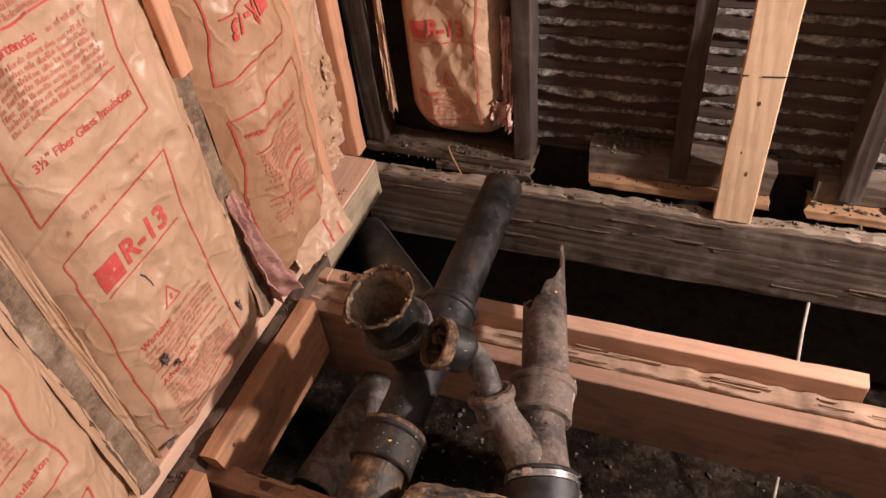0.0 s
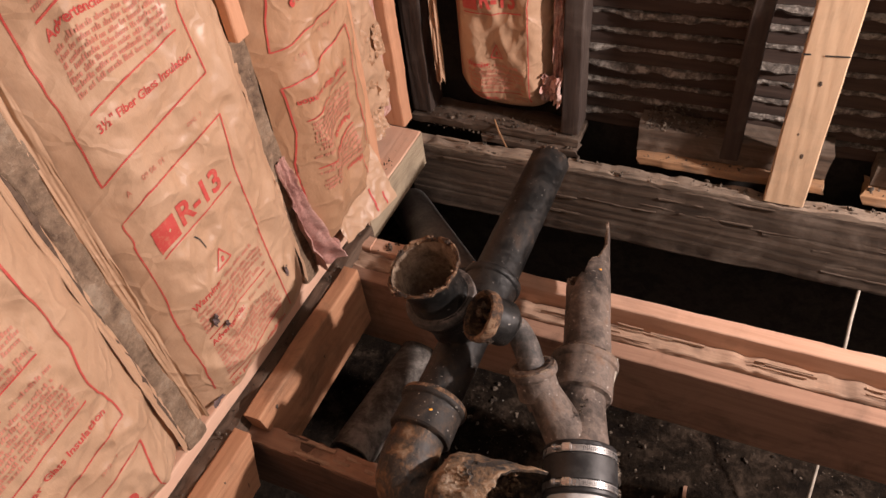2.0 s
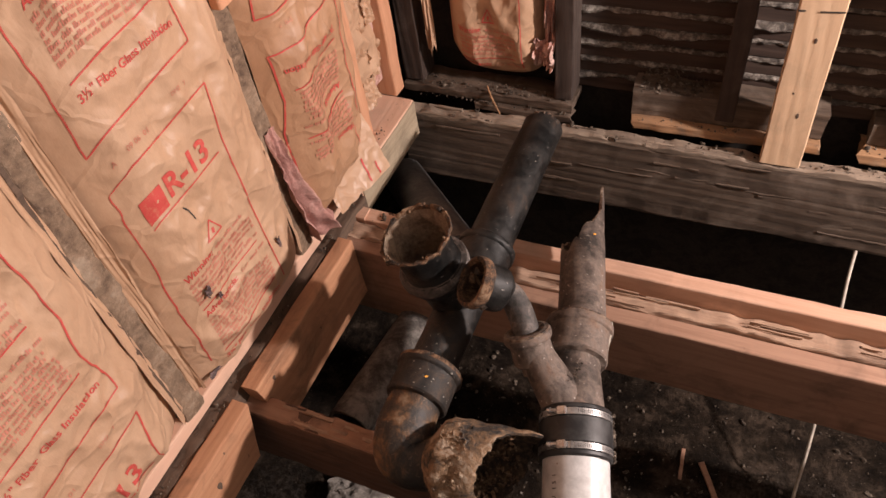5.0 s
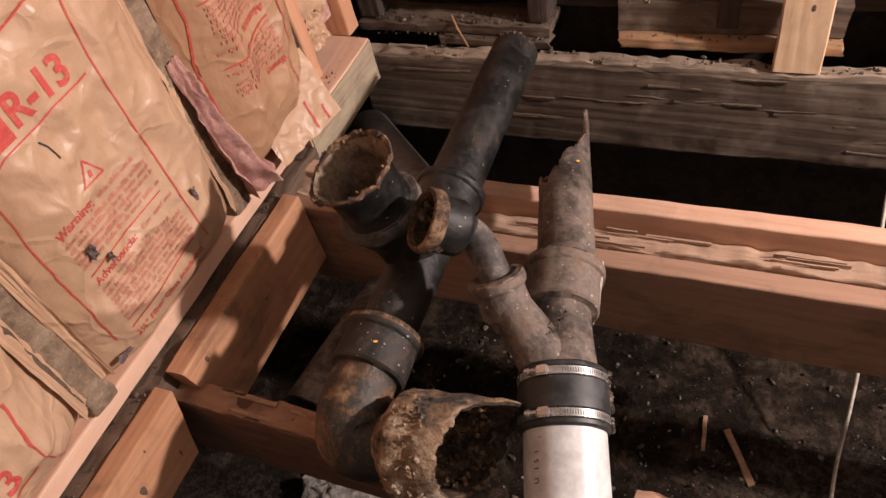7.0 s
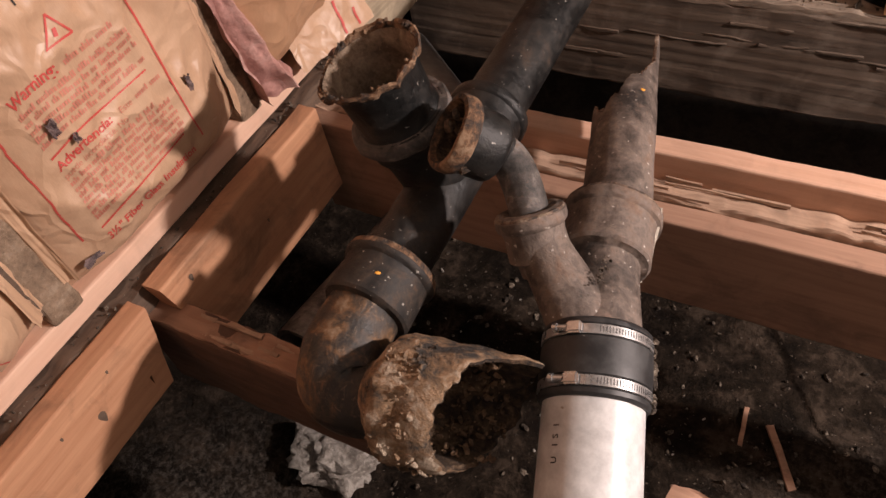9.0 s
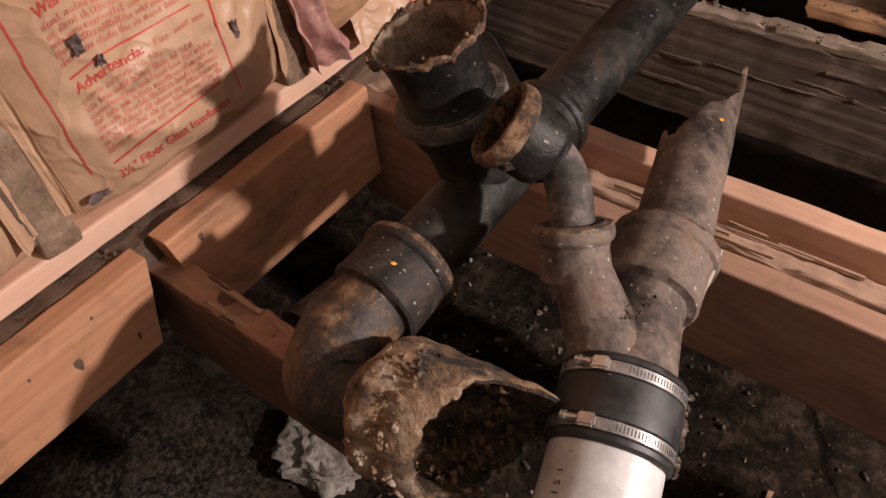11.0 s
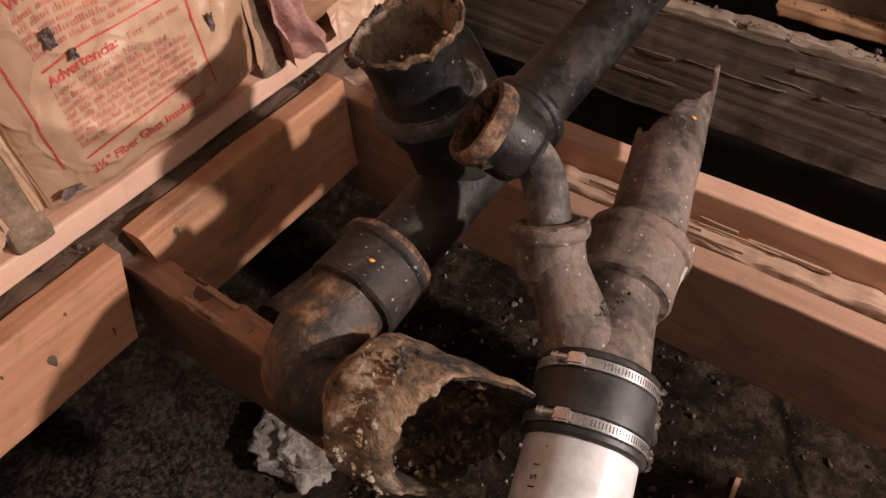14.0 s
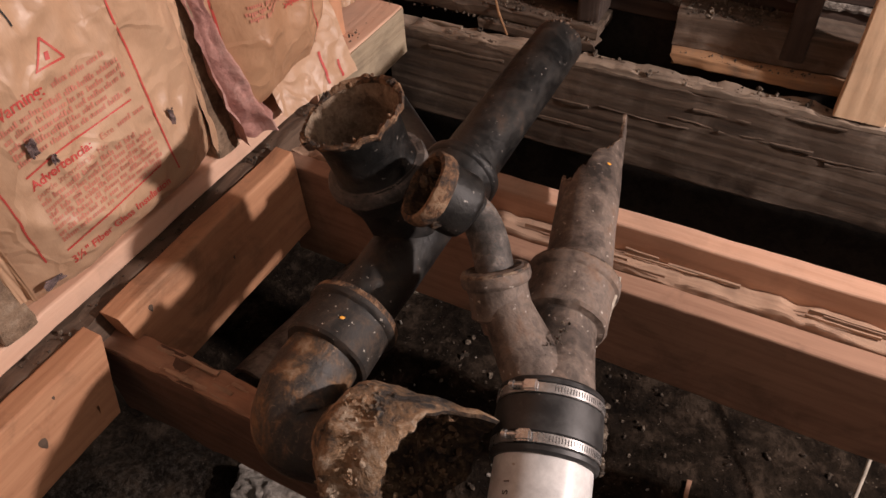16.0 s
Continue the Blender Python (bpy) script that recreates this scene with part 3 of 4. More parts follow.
def lumps(count, seed, place, size, squash=(1.4, 1.0, 0.6), fine=1):
    """Loose crumbs of crust: place(rnd) gives where each one sits."""
    rnd = random.Random(seed)
    bm = bmesh.new()
    for _ in range(count):
        p = place(rnd)
        if p is None:
            continue
        r = size * (0.35 + 1.3 * rnd.random() ** 2)
        made = bmesh.ops.create_icosphere(bm, subdivisions=fine, radius=r, matrix=Matrix.LocRotScale(p, Euler((rnd.random() * 6, rnd.random() * 6, rnd.random() * 6)), squash))
        for v in made["verts"]:
            v.co += wobble(v.co, 150, r * 0.6)
    return bm


main = thing("drain_pipe", "black cast-iron drain pipe with open riser and rusty broken elbow", "pipe")
S0 = on_run(-0.10)
L = (M2 - S0).length
part("straight_pipe", lathe(S0, M2, [(-0.02, 0.0495)] + [(L * i / 12, 0.0495) for i in range(13)] + [(L + 0.003, 0.0475), (L + 0.002, 0.042), (L - 0.10, 0.041), (L - 0.10, 0.002)], rough=0.0011, seg=72, bite=lambda t, s: jag(t, 2.0, 0.006, 0.005) if s > L * 0.93 else 0.0, closed=False), IRON, main, "black tarred straight pipe", smooth=True)
tagged(part("stub_crust", lumps(60, 31, lambda q: M2 + (lambda f, t: (f[1] * math.cos(t) + f[2] * math.sin(t)) * 0.046 + f[0] * q.uniform(-0.006, 0.002))(frame_of(RUN), q.uniform(0.2, 2.9)), 0.0042), RIM, main, "crumbling rust on the cut end"), kind="stuff")
part("tee_hub", lathe(on_run(-0.165), on_run(-0.08), hub_profile(0.047, 0.0605, 0.084), rough=0.001, seg=64), IRON, main, smooth=True)
part("tee_body", lathe(on_run(-0.41), on_run(-0.15), [(0, R4), (0.08, R4), (0.10, 0.047), (0.25, 0.047)], rough=0.0014, seg=64), IRON, main, smooth=True)
H0, H1 = on_run(-0.478), on_run(-0.398)
part("hub", lathe(H0, H1, hub_profile(0.047, 0.0615, 0.080), rough=0.0012, seg=72), IRON_BROWN, main, smooth=True)
part("hub_rim", lathe(lerp(H0, H1, 0.80), H1, [(0.0, 0.0605), (0.002, 0.0652), (0.008, 0.0662), (0.014, 0.0652), (0.017, 0.0600), (0.0175, 0.047)], rough=0.0014, seg=72, closed=False), RUST_RIM, main, "rust-edged hub rim", smooth=True)
K0, K1 = Vector((0.445, -0.560, 0.058)), Vector((0.5926, -0.546, 0.084))
dk, k1, k2 = frame_of(K1 - K0)
elbow = bezier(on_run(-0.47), on_run(-0.565), K0 - dk * 0.092 + Vector((0, -0.016, -0.020)), K0 + dk * 0.004, 26)
part("elbow", sweep(elbow, [0.0485 + 0.0070 * math.sin(math.pi * min(1, i / 22)) for i in range(27)], rough=0.0020, seg=64), ELBOW, main, "rust-streaked black elbow", smooth=True)
HUB_END = [(-3.15, 0.150), (-2.6, 0.138), (-2.1, 0.128), (-1.6, 0.112), (-1.1, 0.098), (-0.6, 0.086), (0.0, 0.080), (0.5, 0.078), (0.9, 0.080), (1.3, 0.088), (1.7, 0.102), (2.1, 0.112), (2.45, 0.124), (2.75, 0.168), (2.95, 0.166), (3.15, 0.150)]
BELL = 0.12


def broken(t, s):
    """The hub's mouth: broken away on the side of the room, with a long shard left at the back."""
    end = around(HUB_END, t) + jag(t, 7.0, 0.007, 0.003)
    return s * (end / BELL - 1) if s > 0.0 else 0.0


prof = [(-0.020, 0.050), (-0.008, 0.060), (0.004, 0.073), (0.014, 0.078), (0.028, 0.0785), (0.042, 0.077), (0.054, 0.0735), (0.066, 0.073), (0.08, 0.0735), (0.095, 0.073), (0.11, 0.071), (0.117, 0.069), (0.120, 0.0665), (0.118, 0.0625), (0.10, 0.062), (0.08, 0.062), (0.06, 0.0605), (0.045, 0.059), (0.040, 0.050), (0.02, 0.047), (0.0, 0.043), (-0.01, 0.004)]
shell = lathe(K0, K1, prof, seg=128, rough=0.0052, bite=broken, closed=False)
shell.faces.index_update()
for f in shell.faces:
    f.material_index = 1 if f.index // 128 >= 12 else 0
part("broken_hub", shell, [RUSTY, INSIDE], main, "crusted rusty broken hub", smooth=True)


def on_bell(q):
    t, s = q.uniform(-2.4, 2.2), q.uniform(-0.004, 0.062)
    return K0 + dk * s + (k1 * math.cos(t) + k2 * math.sin(t)) * (0.0765 if s > 0.01 else 0.070)


def in_bell(q):
    t, s = q.uniform(2.5, 5.4), q.uniform(0.03, 0.12)
    return K0 + dk * s + (k1 * math.cos(t) + k2 * math.sin(t)) * q.uniform(0.052, 0.061)


tagged(part("rust_scale", lumps(300, 4, on_bell, 0.0030), RUSTY, main, "flaking orange rust scale"), kind="stuff")
tagged(part("sediment", lumps(220, 5, in_bell, 0.0030, (1.5, 0.9, 0.6), 2), SCALE, main, "rusty brown crust inside the broken hub", smooth=True), kind="stuff")

RIM_C, FOOT = Vector((0.301, -0.273, 0.305)), Vector((0.350, -0.243, 0.080))
RL = (RIM_C - FOOT).length
dr, r1, r2 = frame_of(RIM_C - FOOT)
lip = lambda t, s: (jag(t, 1.0, 0.006, 0.004) - 0.012 * max(0, math.cos(t - 4.9)) ** 4) if s > RL - 0.02 else 0.0
part("riser", lathe(FOOT, RIM_C, [(0.0, 0.047), (0.06, 0.048), (0.085, 0.051), (0.100, 0.0575), (0.106, 0.0585), (0.119, 0.0595), (0.124, 0.0625), (0.129, 0.0655), (0.137, 0.0665), (0.143, 0.0655), (0.145, 0.0625), (0.1455, 0.0570), (0.150, 0.0550), (0.165, 0.0550), (RL - 0.035, 0.0560), (RL - 0.018, 0.0590), (RL - 0.006, 0.0660)], rough=0.0012, closed=False, seg=80), IRON, main, "black open riser with a collar", smooth=True)
part("collar_ring", lathe(FOOT, RIM_C, [(0.124, 0.062), (0.126, 0.0680), (0.131, 0.0705), (0.139, 0.0708), (0.144, 0.0685), (0.1455, 0.0580)], rough=0.0014, closed=False, seg=80), IRON_SPOT, main, "grey worn collar ring", smooth=True)
part("riser_rim", lathe(FOOT, RIM_C, [(RL - 0.008, 0.0640), (RL - 0.004, 0.0695), (RL + 0.002, 0.0720), (RL + 0.005, 0.0700), (RL + 0.003, 0.0650), (RL - 0.006, 0.0635)], seg=96, rough=0.0020, bite=lip, closed=False), RUST_RIM, main, "rust-crusted riser mouth", smooth=True)
part("riser_bore", lathe(FOOT, RIM_C, [(RL - 0.004, 0.0637), (RL - 0.014, 0.0560), (RL - 0.03, 0.0520), (RL - 0.065, 0.0505), (RL - 0.075, 0.048), (RL - 0.12, 0.046), (RL - 0.17, 0.044), (RL - 0.18, 0.002)], seg=64, rough=0.0020, closed=False), BORE, main, "tan crusted bore", smooth=True)


def on_lip(q):
    t = 2 * math.pi * q.random()
    if q.random() > max(0.25, math.cos(t - 4.4)):
        return None
    return RIM_C + (r1 * math.cos(t) + r2 * math.sin(t)) * q.uniform(0.062, 0.0715) + dr * (q.uniform(0.0, 0.004) - 0.012 * max(0, math.cos(t - 4.9)) ** 4)


tagged(part("rim_crust", lumps(300, 6, on_lip, 0.0019), RUST_RIM, main, "crumbling rust crust on the riser mouth"), kind="stuff")

# ---- wye with broken pipe and small branch ----
wye = thing("wye_fitting", "dusty cast-iron wye with a broken upper pipe and a small branch", "pipe")
W0, W1, W2, W3 = Vector((0.640, -0.42, 0.071)), Vector((0.607, -0.29, 0.078)), Vector((0.590, -0.18, 0.084)), Vector((0.524, 0.09, 0.092))
dw = (W2 - W1).normalized()
part("body", sweep([W0 + (W0 - W1).normalized() * 0.02, W0, lerp(W0, W1, 0.25), lerp(W0, W1, 0.5), lerp(W0, W1, 0.75), W1], [0.0545, 0.0540, 0.0505, 0.0480, 0.046, 0.045], rough=0.0016, seg=64), IRON_DUSTY, wye, smooth=True)
part("hub", lathe(W1 - dw * 0.014, W2, hub_profile(0.046, 0.0605, 0.082), rough=0.0015, seg=72), IRON_DUSTY, wye, smooth=True)
PIPE_END = [(-3.15, 0.165), (-2.2, 0.198), (-1.57, 0.222), (-0.8, 0.228), (-0.6, 0.250), (-0.34, 0.312), (0.0, 0.338), (0.22, 0.332), (0.38, 0.292), (0.52, 0.246), (0.8, 0.232), (1.0, 0.205), (1.3, 0.196), (1.57, 0.182), (1.85, 0.150), (2.4, 0.122), (2.8, 0.135), (3.15, 0.165)]
TUBE = 0.30


def torn(t, s):
    """The pipe's far end: torn open, with a long splinter on one side."""
    end = around(PIPE_END, t) + jag(t, 4.0, 0.007, 0.006)
    return s * (end / TUBE - 1) if s > 0.0 else 0.0


tube = lathe(W2, W3, [(-0.05, 0.0465)] + [(TUBE * i / 14, 0.0465 - 0.0015 * i / 14) for i in range(14)] + [(TUBE * 0.985, 0.0445), (TUBE, 0.0425), (TUBE * 0.99, 0.0385), (TUBE * 0.8, 0.0382), (TUBE * 0.5, 0.0382), (TUBE * 0.2, 0.0382)], seg=144, rough=0.0013, bite=torn, closed=False)
tube.faces.index_update()
for f in tube.faces:
    f.material_index = 1 if f.index // 144 in (15, 16) else 2 if f.index // 144 > 16 else 0
part("broken_pipe", tube, [IRON_DUSTY, EDGE_CRUST, SCALE], wye, "torn-off dusty pipe with a jagged tip", smooth=True)
h2 = Vector((0.534, -0.336, 0.146))
b0 = Vector((0.637, -0.416, 0.070))
d2 = (h2 - b0).normalized()
part("branch", sweep([b0, lerp(b0, h2, 0.4), lerp(b0, h2, 0.75), h2 - d2 * 0.01], [0.047, 0.0390, 0.0335, 0.0315], rough=0.0012), IRON_DUSTY, wye, smooth=True)
d2b = Vector((-0.36, 0.40, 0.72)).normalized()
part("branch_hub", lathe(h2 - d2b * 0.034, h2 + d2b * 0.03, hub_profile(0.0315, 0.0402, 0.062), rough=0.0012), IRON_DUSTY, wye, smooth=True)


def rim_ring(name, p, d, r, root, width=0.016, label="rust-edged hub rim"):
    d = d.normalized()
    part(name, lathe(p - d * width / 2, p + d, [(0.0, r - 0.003), (0.0005, r + 0.0022), (0.003, r + 0.0030), (width - 0.003, r + 0.0034), (width - 0.0005, r + 0.0022), (width, r - 0.002), (width + 0.0005, r - 0.010), (width - 0.002, r - 0.018)], rough=0.0016, closed=False, seg=64), RIM, root, label, smooth=True)


rim_ring("branch_rim", h2 + d2b * 0.021, d2b, 0.0395, wye, 0.016)
rim_ring("hub_rim", W1 + dw * 0.062, dw, 0.0610, wye, 0.014)
mouth = Vector((0.420, -0.302, 0.247))
d3 = Vector((-0.70, -0.37, 0.61)).normalized()
h3 = mouth - d3 * 0.066
part("bend", sweep(bezier(h2, h2 + d2b * 0.050, h3 - d3 * 0.030, h3, 18), 0.0245, rough=0.001), IRON_SPOT, wye, smooth=True)
part("bend_hub", lathe(h3, mouth, [(-0.010, 0.024), (-0.002, 0.027), (0.002, 0.035), (0.006, 0.0400), (0.012, 0.0420), (0.034, 0.0428), (0.054, 0.0435)], rough=0.0012, closed=False, seg=64), IRON, wye, "small dark hub", smooth=True)
part("bend_rim", lathe(mouth, mouth + d3, [(-0.018, 0.043), (-0.016, 0.0470), (-0.010, 0.0490), (0.0, 0.0490), (0.005, 0.0468), (0.006, 0.0410), (-0.002, 0.0380)], rough=0.0016, closed=False, seg=64), RUST_RIM, wye, "rusted open mouth", smooth=True)
part("bend_bore", lathe(mouth, mouth + d3, [(-0.001, 0.0382), (-0.02, 0.036), (-0.04, 0.031), (-0.043, 0.002)], rough=0.002, closed=False), INSIDE, wye, "dark crusted bore", smooth=True)
tagged(part("clog", lumps(46, 7, lambda q: mouth - d3 * q.uniform(0.012, 0.036) + Vector((q.gauss(0, 0.014), q.gauss(0, 0.014), q.gauss(0, 0.014))), 0.0062, (1.2, 0.9, 0.8), 2), INSIDE, wye, "crumbling debris in the mouth", smooth=True), kind="stuff")
part("clog_root", sweep([mouth - d3 * 0.02 + Vector((0.004, 0.012, 0.018)), mouth + d3 * 0.004 + Vector((0.0, 0.008, 0.012)), mouth - d3 * 0.012 + Vector((0.012, -0.006, -0.006))], [0.004, 0.0055, 0.004], seg=10, rough=0.001), INSIDE, wye, "dark root stuck in the mouth", smooth=True)
cr = lerp(b0, h2, 0.42) + Vector((0.030, 0.026, 0.034))
tagged(part("grit", lumps(60, 8, lambda q: cr + Vector((q.gauss(0, 0.004), q.gauss(0, 0.014), q.gauss(0, 0.003))), 0.0014), DEBRIS, wye, "dusty grit in the crotch"), kind="stuff")
part("seam_bead", sweep([W1 + Vector((0.048, 0.004 + 0.012 * i, -0.040 + 0.011 * i)) for i in range(7)], [0.002, 0.0045, 0.006, 0.004, 0.0055, 0.004, 0.002], seg=14, rough=0.003), WIRE, wye, "pale hardened sealant bead", smooth=True)

for nm, root, p in (("paint_fleck", main, on_run(-0.447) + Vector((0.018, 0, 0.0565))), ("paint_fleck", wye, Vector((0.575, -0.02, 0.128)))):
    bm = bmesh.new()
    bmesh.ops.create_icosphere(bm, subdivisions=1, radius=0.0035, matrix=Matrix.LocRotScale(p, Euler((0.3, 0.5, 0.7)), (1.3, 0.7, 0.4)))
    part(nm, bm, FLECK, root, "tiny orange fleck")

# ---- rubber coupling and plastic pipe ----
coup = thing("rubber_coupling", "black rubber coupling with two steel band clamps", "coupling")
C1, C0 = Vector((0.6361, -0.4031, 0.075)), Vector((0.6591, -0.4866, 0.055))
CL = (C1 - C0).length
cd, c1, c2 = frame_of(C1 - C0)
part("sleeve", lathe(C0, C1, [(0, 0.056), (0.0, 0.0600), (0.003, 0.0628), (0.008, 0.0632), (0.0095, 0.0615), (0.022, 0.0615), (0.024, 0.0638), (CL * 0.5, 0.0645), (CL - 0.024, 0.0638), (CL - 0.022, 0.0615), (CL - 0.0095, 0.0615), (CL - 0.008, 0.0632), (CL - 0.003, 0.0628), (CL, 0.0600), (CL, 0.054)], seg=64, rough=0.0005), RUBBER, coup, smooth=True)
for s in (0.010, CL - 0.0215):
    band = part("band_clamp", lathe(C0 + cd * s, C1, [(0, 0.0610), (0.0, 0.0636), (0.0005, 0.0642), (0.0110, 0.0642), (0.0115, 0.0636), (0.0115, 0.0610)], seg=64), STEEL, coup, "steel worm-drive band clamp")
    for k in range(26):
        t = 1.52 - 0.055 * k
        m = C0 + cd * (s + 0.0058) + (c1 * math.cos(t) + c2 * math.sin(t)) * 0.0644
        bm = bmesh.new()
        rot = Matrix((cd, (c1 * -math.sin(t) + c2 * math.cos(t)), (c1 * math.cos(t) + c2 * math.sin(t)))).transposed().to_4x4()
        bmesh.ops.create_cube(bm, size=1.0, matrix=Matrix.Translation(m) @ rot @ Matrix.Diagonal((0.0066, 0.0008, 0.0005, 1)))
        part("slot", bm, SLOT, band)
    t = 1.95
    m = C0 + cd * (s + 0.0058) + (c1 * math.cos(t) + c2 * math.sin(t)) * 0.0672
    rot = Matrix((cd, (c1 * -math.sin(t) + c2 * math.cos(t)), (c1 * math.cos(t) + c2 * math.sin(t)))).transposed().to_4x4()
    bm = bmesh.new()
    bmesh.ops.create_cube(bm, size=1.0, matrix=Matrix.Translation(m) @ rot @ Matrix.Diagonal((0.0135, 0.018, 0.008, 1)))
    bmesh.ops.bevel(bm, geom=list(bm.edges), offset=0.0022, segments=2, affect="EDGES")
    part("screw_housing", bm, STEEL, band)
    q = m + (c1 * -math.sin(t) + c2 * math.cos(t)) * 0.008
    part("screw", lathe(q, q + (c1 * -math.sin(t) + c2 * math.cos(t)), [(0, 0.004), (0.012, 0.004), (0.012, 0.0055), (0.017, 0.0055), (0.017, 0.001)], seg=12), STEEL, band)
rnd = random.Random(14)
bm = bmesh.new()
for _ in range(26):
    r = 0.002 + 0.004 * rnd.random()
    p = lerp(C0, C1, rnd.random()) + c1 * 0.0645 + Vector((0, 0, rnd.gauss(0, 0.006)))
    made = bmesh.ops.create_icosphere(bm, subdivisions=1, radius=r, matrix=Matrix.Translation(p))
    for v in made["verts"]:
        v.co += wobble(v.co, 170, r * 0.8)
tagged(part("dirt", bm, DEBRIS, coup, "crumbs of dirt clinging to the sleeve"), kind="stuff")
P0 = C0 + (C0 - C1).normalized() * 0.166
pvc = thing("plastic_pipe", "short white plastic drain pipe with printed marks", "pipe")
pd, p1, p2 = frame_of(C0 - P0)
PL = (C0 - P0).length + 0.05
part("tube", lathe(P0, C0, [(PL - 0.02, 0.050), (0.0, 0.051), (0.0, 0.0572), (PL * 0.3, 0.0572), (PL * 0.6, 0.0572), (PL, 0.0572)], seg=64, closed=False), PVC, pvc, smooth=True)
# ---- left wall ----


def stud(y0, y1, x1=-0.046, mat=STUD_GREY, label="grey weathered wall stud between insulation batts", z0=0.066, z1=1.75, seed=0, amount=0.003):
    return timber("wall_stud", (-0.185, y0, z0), (x1, y1, z1), "z", mat, label, "stud", "left wall studs", amount=amount, seed=seed, edge=0.005, step=0.02)


grey_stud = thing("wall_stud", "grey weathered split wall stud between insulation batts", "stud", group="left wall studs")
part("plank", beam((-0.185, -0.645, 0.066), (-0.046, -0.596, 1.75), "z", amount=0.007, seed=20, edge=0.005, step=0.015), OLD_CRUST, grey_stud)
# Shaded gap beside the split stud, put in as a dark strip.
part("split", beam((-0.056, -0.652, 0.10), (-0.0405, -0.643, 1.3), "z", amount=0.007, seed=20.3, edge=0.001, step=0.012), OLD_Y, grey_stud, "dark strip for the split and shaded gap at the edge")
stud(-0.206, -0.156, mat=OLD_CRUST, label="dark weathered wall stud beside a torn batt", seed=21, amount=0.005)
stud(0.165, 0.208, mat=OLD_Z, x1=-0.088, label="dark old stud behind the orange one", seed=26)
stud(0.210, 0.252, x1=-0.084, mat=PINE_Z, label="orange pine stud near the corner", seed=22)
stud(0.408, 0.462, x1=-0.088, mat=PINE_Z, label="pink pine corner stud", seed=23)
stud(-1.08, -1.03, seed=24)
timber("sister_stud", (-0.044, -0.200, 0.672), (-0.022, -0.166, 1.75), "z", PINE_Z, "bright orange pine strip nailed over the old stud", "stud", seed=25)


def fold(y, z, seed, k):
    n1 = noise.noise(Vector((y * 9.0 + z * 4.0, z * 6.0 - y * 3.0, seed)))
    n2 = noise.noise(Vector((y * 22.0 - z * 9.0, z * 15.0 + y * 6.0, seed + 9)))
    n3 = noise.noise(Vector((y * 38.0 + z * 21.0, z * 30.0 - y * 17.0, seed + 17)))
    return k * ((1 - abs(n1) * 2.2) * 0.009 + (1 - abs(n2) * 2.2) * 0.0042 + (1 - abs(n3) * 2.2) * 0.0014)


def facing(root, point, nu, nv, name="paper_facing", sheet=PAPER):
    """A sheet of kraft paper: point(u, v) with u, v from 0 to 1."""
    bm = bmesh.new()
    grid = [[bm.verts.new(point(i / nu, j / nv)) for i in range(nu + 1)] for j in range(nv + 1)]
    for r, s in zip(grid, grid[1:]):
        for i in range(nu):
            bm.faces.new((r[i], r[i + 1], s[i + 1], s[i]))
    return part(name, bm, sheet, root, "creased brown kraft paper", smooth=True)


def batt(label, y0, y1, z0, z1, seed, bulge=0.070, crumple=1.30, step=0.005, wide=1.0, inset=0.062, skew=0.0, sheet=PAPER):
    root = thing("insulation_batt", label, "insulation", group="insulation batts")

    def surf(y, z):
        u = (y - y0) / (y1 - y0)
        wav = 0.02 * noise.noise(Vector((z * 5, seed, 1)))
        edge = max(0.0, min(u + wav, 1 - u + wav))
        puff = min(1.0, edge / 0.26)
        puff = puff * (2 - puff)
        low = min(1.0, max(0.0, (z - z0) / 0.14 + 0.05))
        low = low * (2 - low)
        w = 0.012 * noise.noise(Vector((y * 3.2, z * 2.4, seed))) + fold(y * wide, z * wide, seed, crumple)
        foot = max(0.0, 1 - (z - z0) / 0.05)
        return -inset - skew * u - 0.02 * foot * foot + (bulge + w) * (0.12 + 0.88 * puff) * low + 0.004 * noise.noise(Vector((y * 40, z * 12, seed))) * (1 - puff)

    nu, nv = int((y1 - y0) / step), int((z1 - z0) / step)
    facing(root, lambda u, v: Vector((surf(y0 + (y1 - y0) * u, z0 + (z1 - z0) * v), y0 + (y1 - y0) * u, z0 + (z1 - z0) * v)), nu, nv, sheet=sheet)
    bm = beam((-0.18, y0 + 0.01, z0 + 0.03), (-0.115 - skew, y1 - 0.01, z1), "z", step=0.1, amount=0.006, seed=seed)
    part("glass_wool", bm, FIBRE, root, "pink glass wool")
    return root, surf


B1, F1 = batt("kraft-faced insulation batt with red printing between studs", -0.597, -0.204, 0.068, 1.75, 1.0)
B2, F2 = batt("crumpled kraft-faced insulation batt hung upside down between studs", -0.157, 0.168, 0.085, 1.75, 2.0, 0.066, 1.9, wide=0.6, inset=0.058, skew=0.030, step=0.0035, sheet=PAPER_SHADED)
B0, F0 = batt("kraft-faced insulation batt with red printing beside grey stud", -1.03, -0.644, 0.068, 1.75, 3.0)
B3, F3 = batt("narrow crumpled kraft-faced batt stuffed in the corner bay", 0.252, 0.408, 0.10, 1.75, 4.0, 0.024, 1.5, wide=0.8, inset=0.138)

BB = thing("insulation_batt", "rounded kraft-faced batt hanging in the plaster wall bay", "insulation", group="insulation batts")


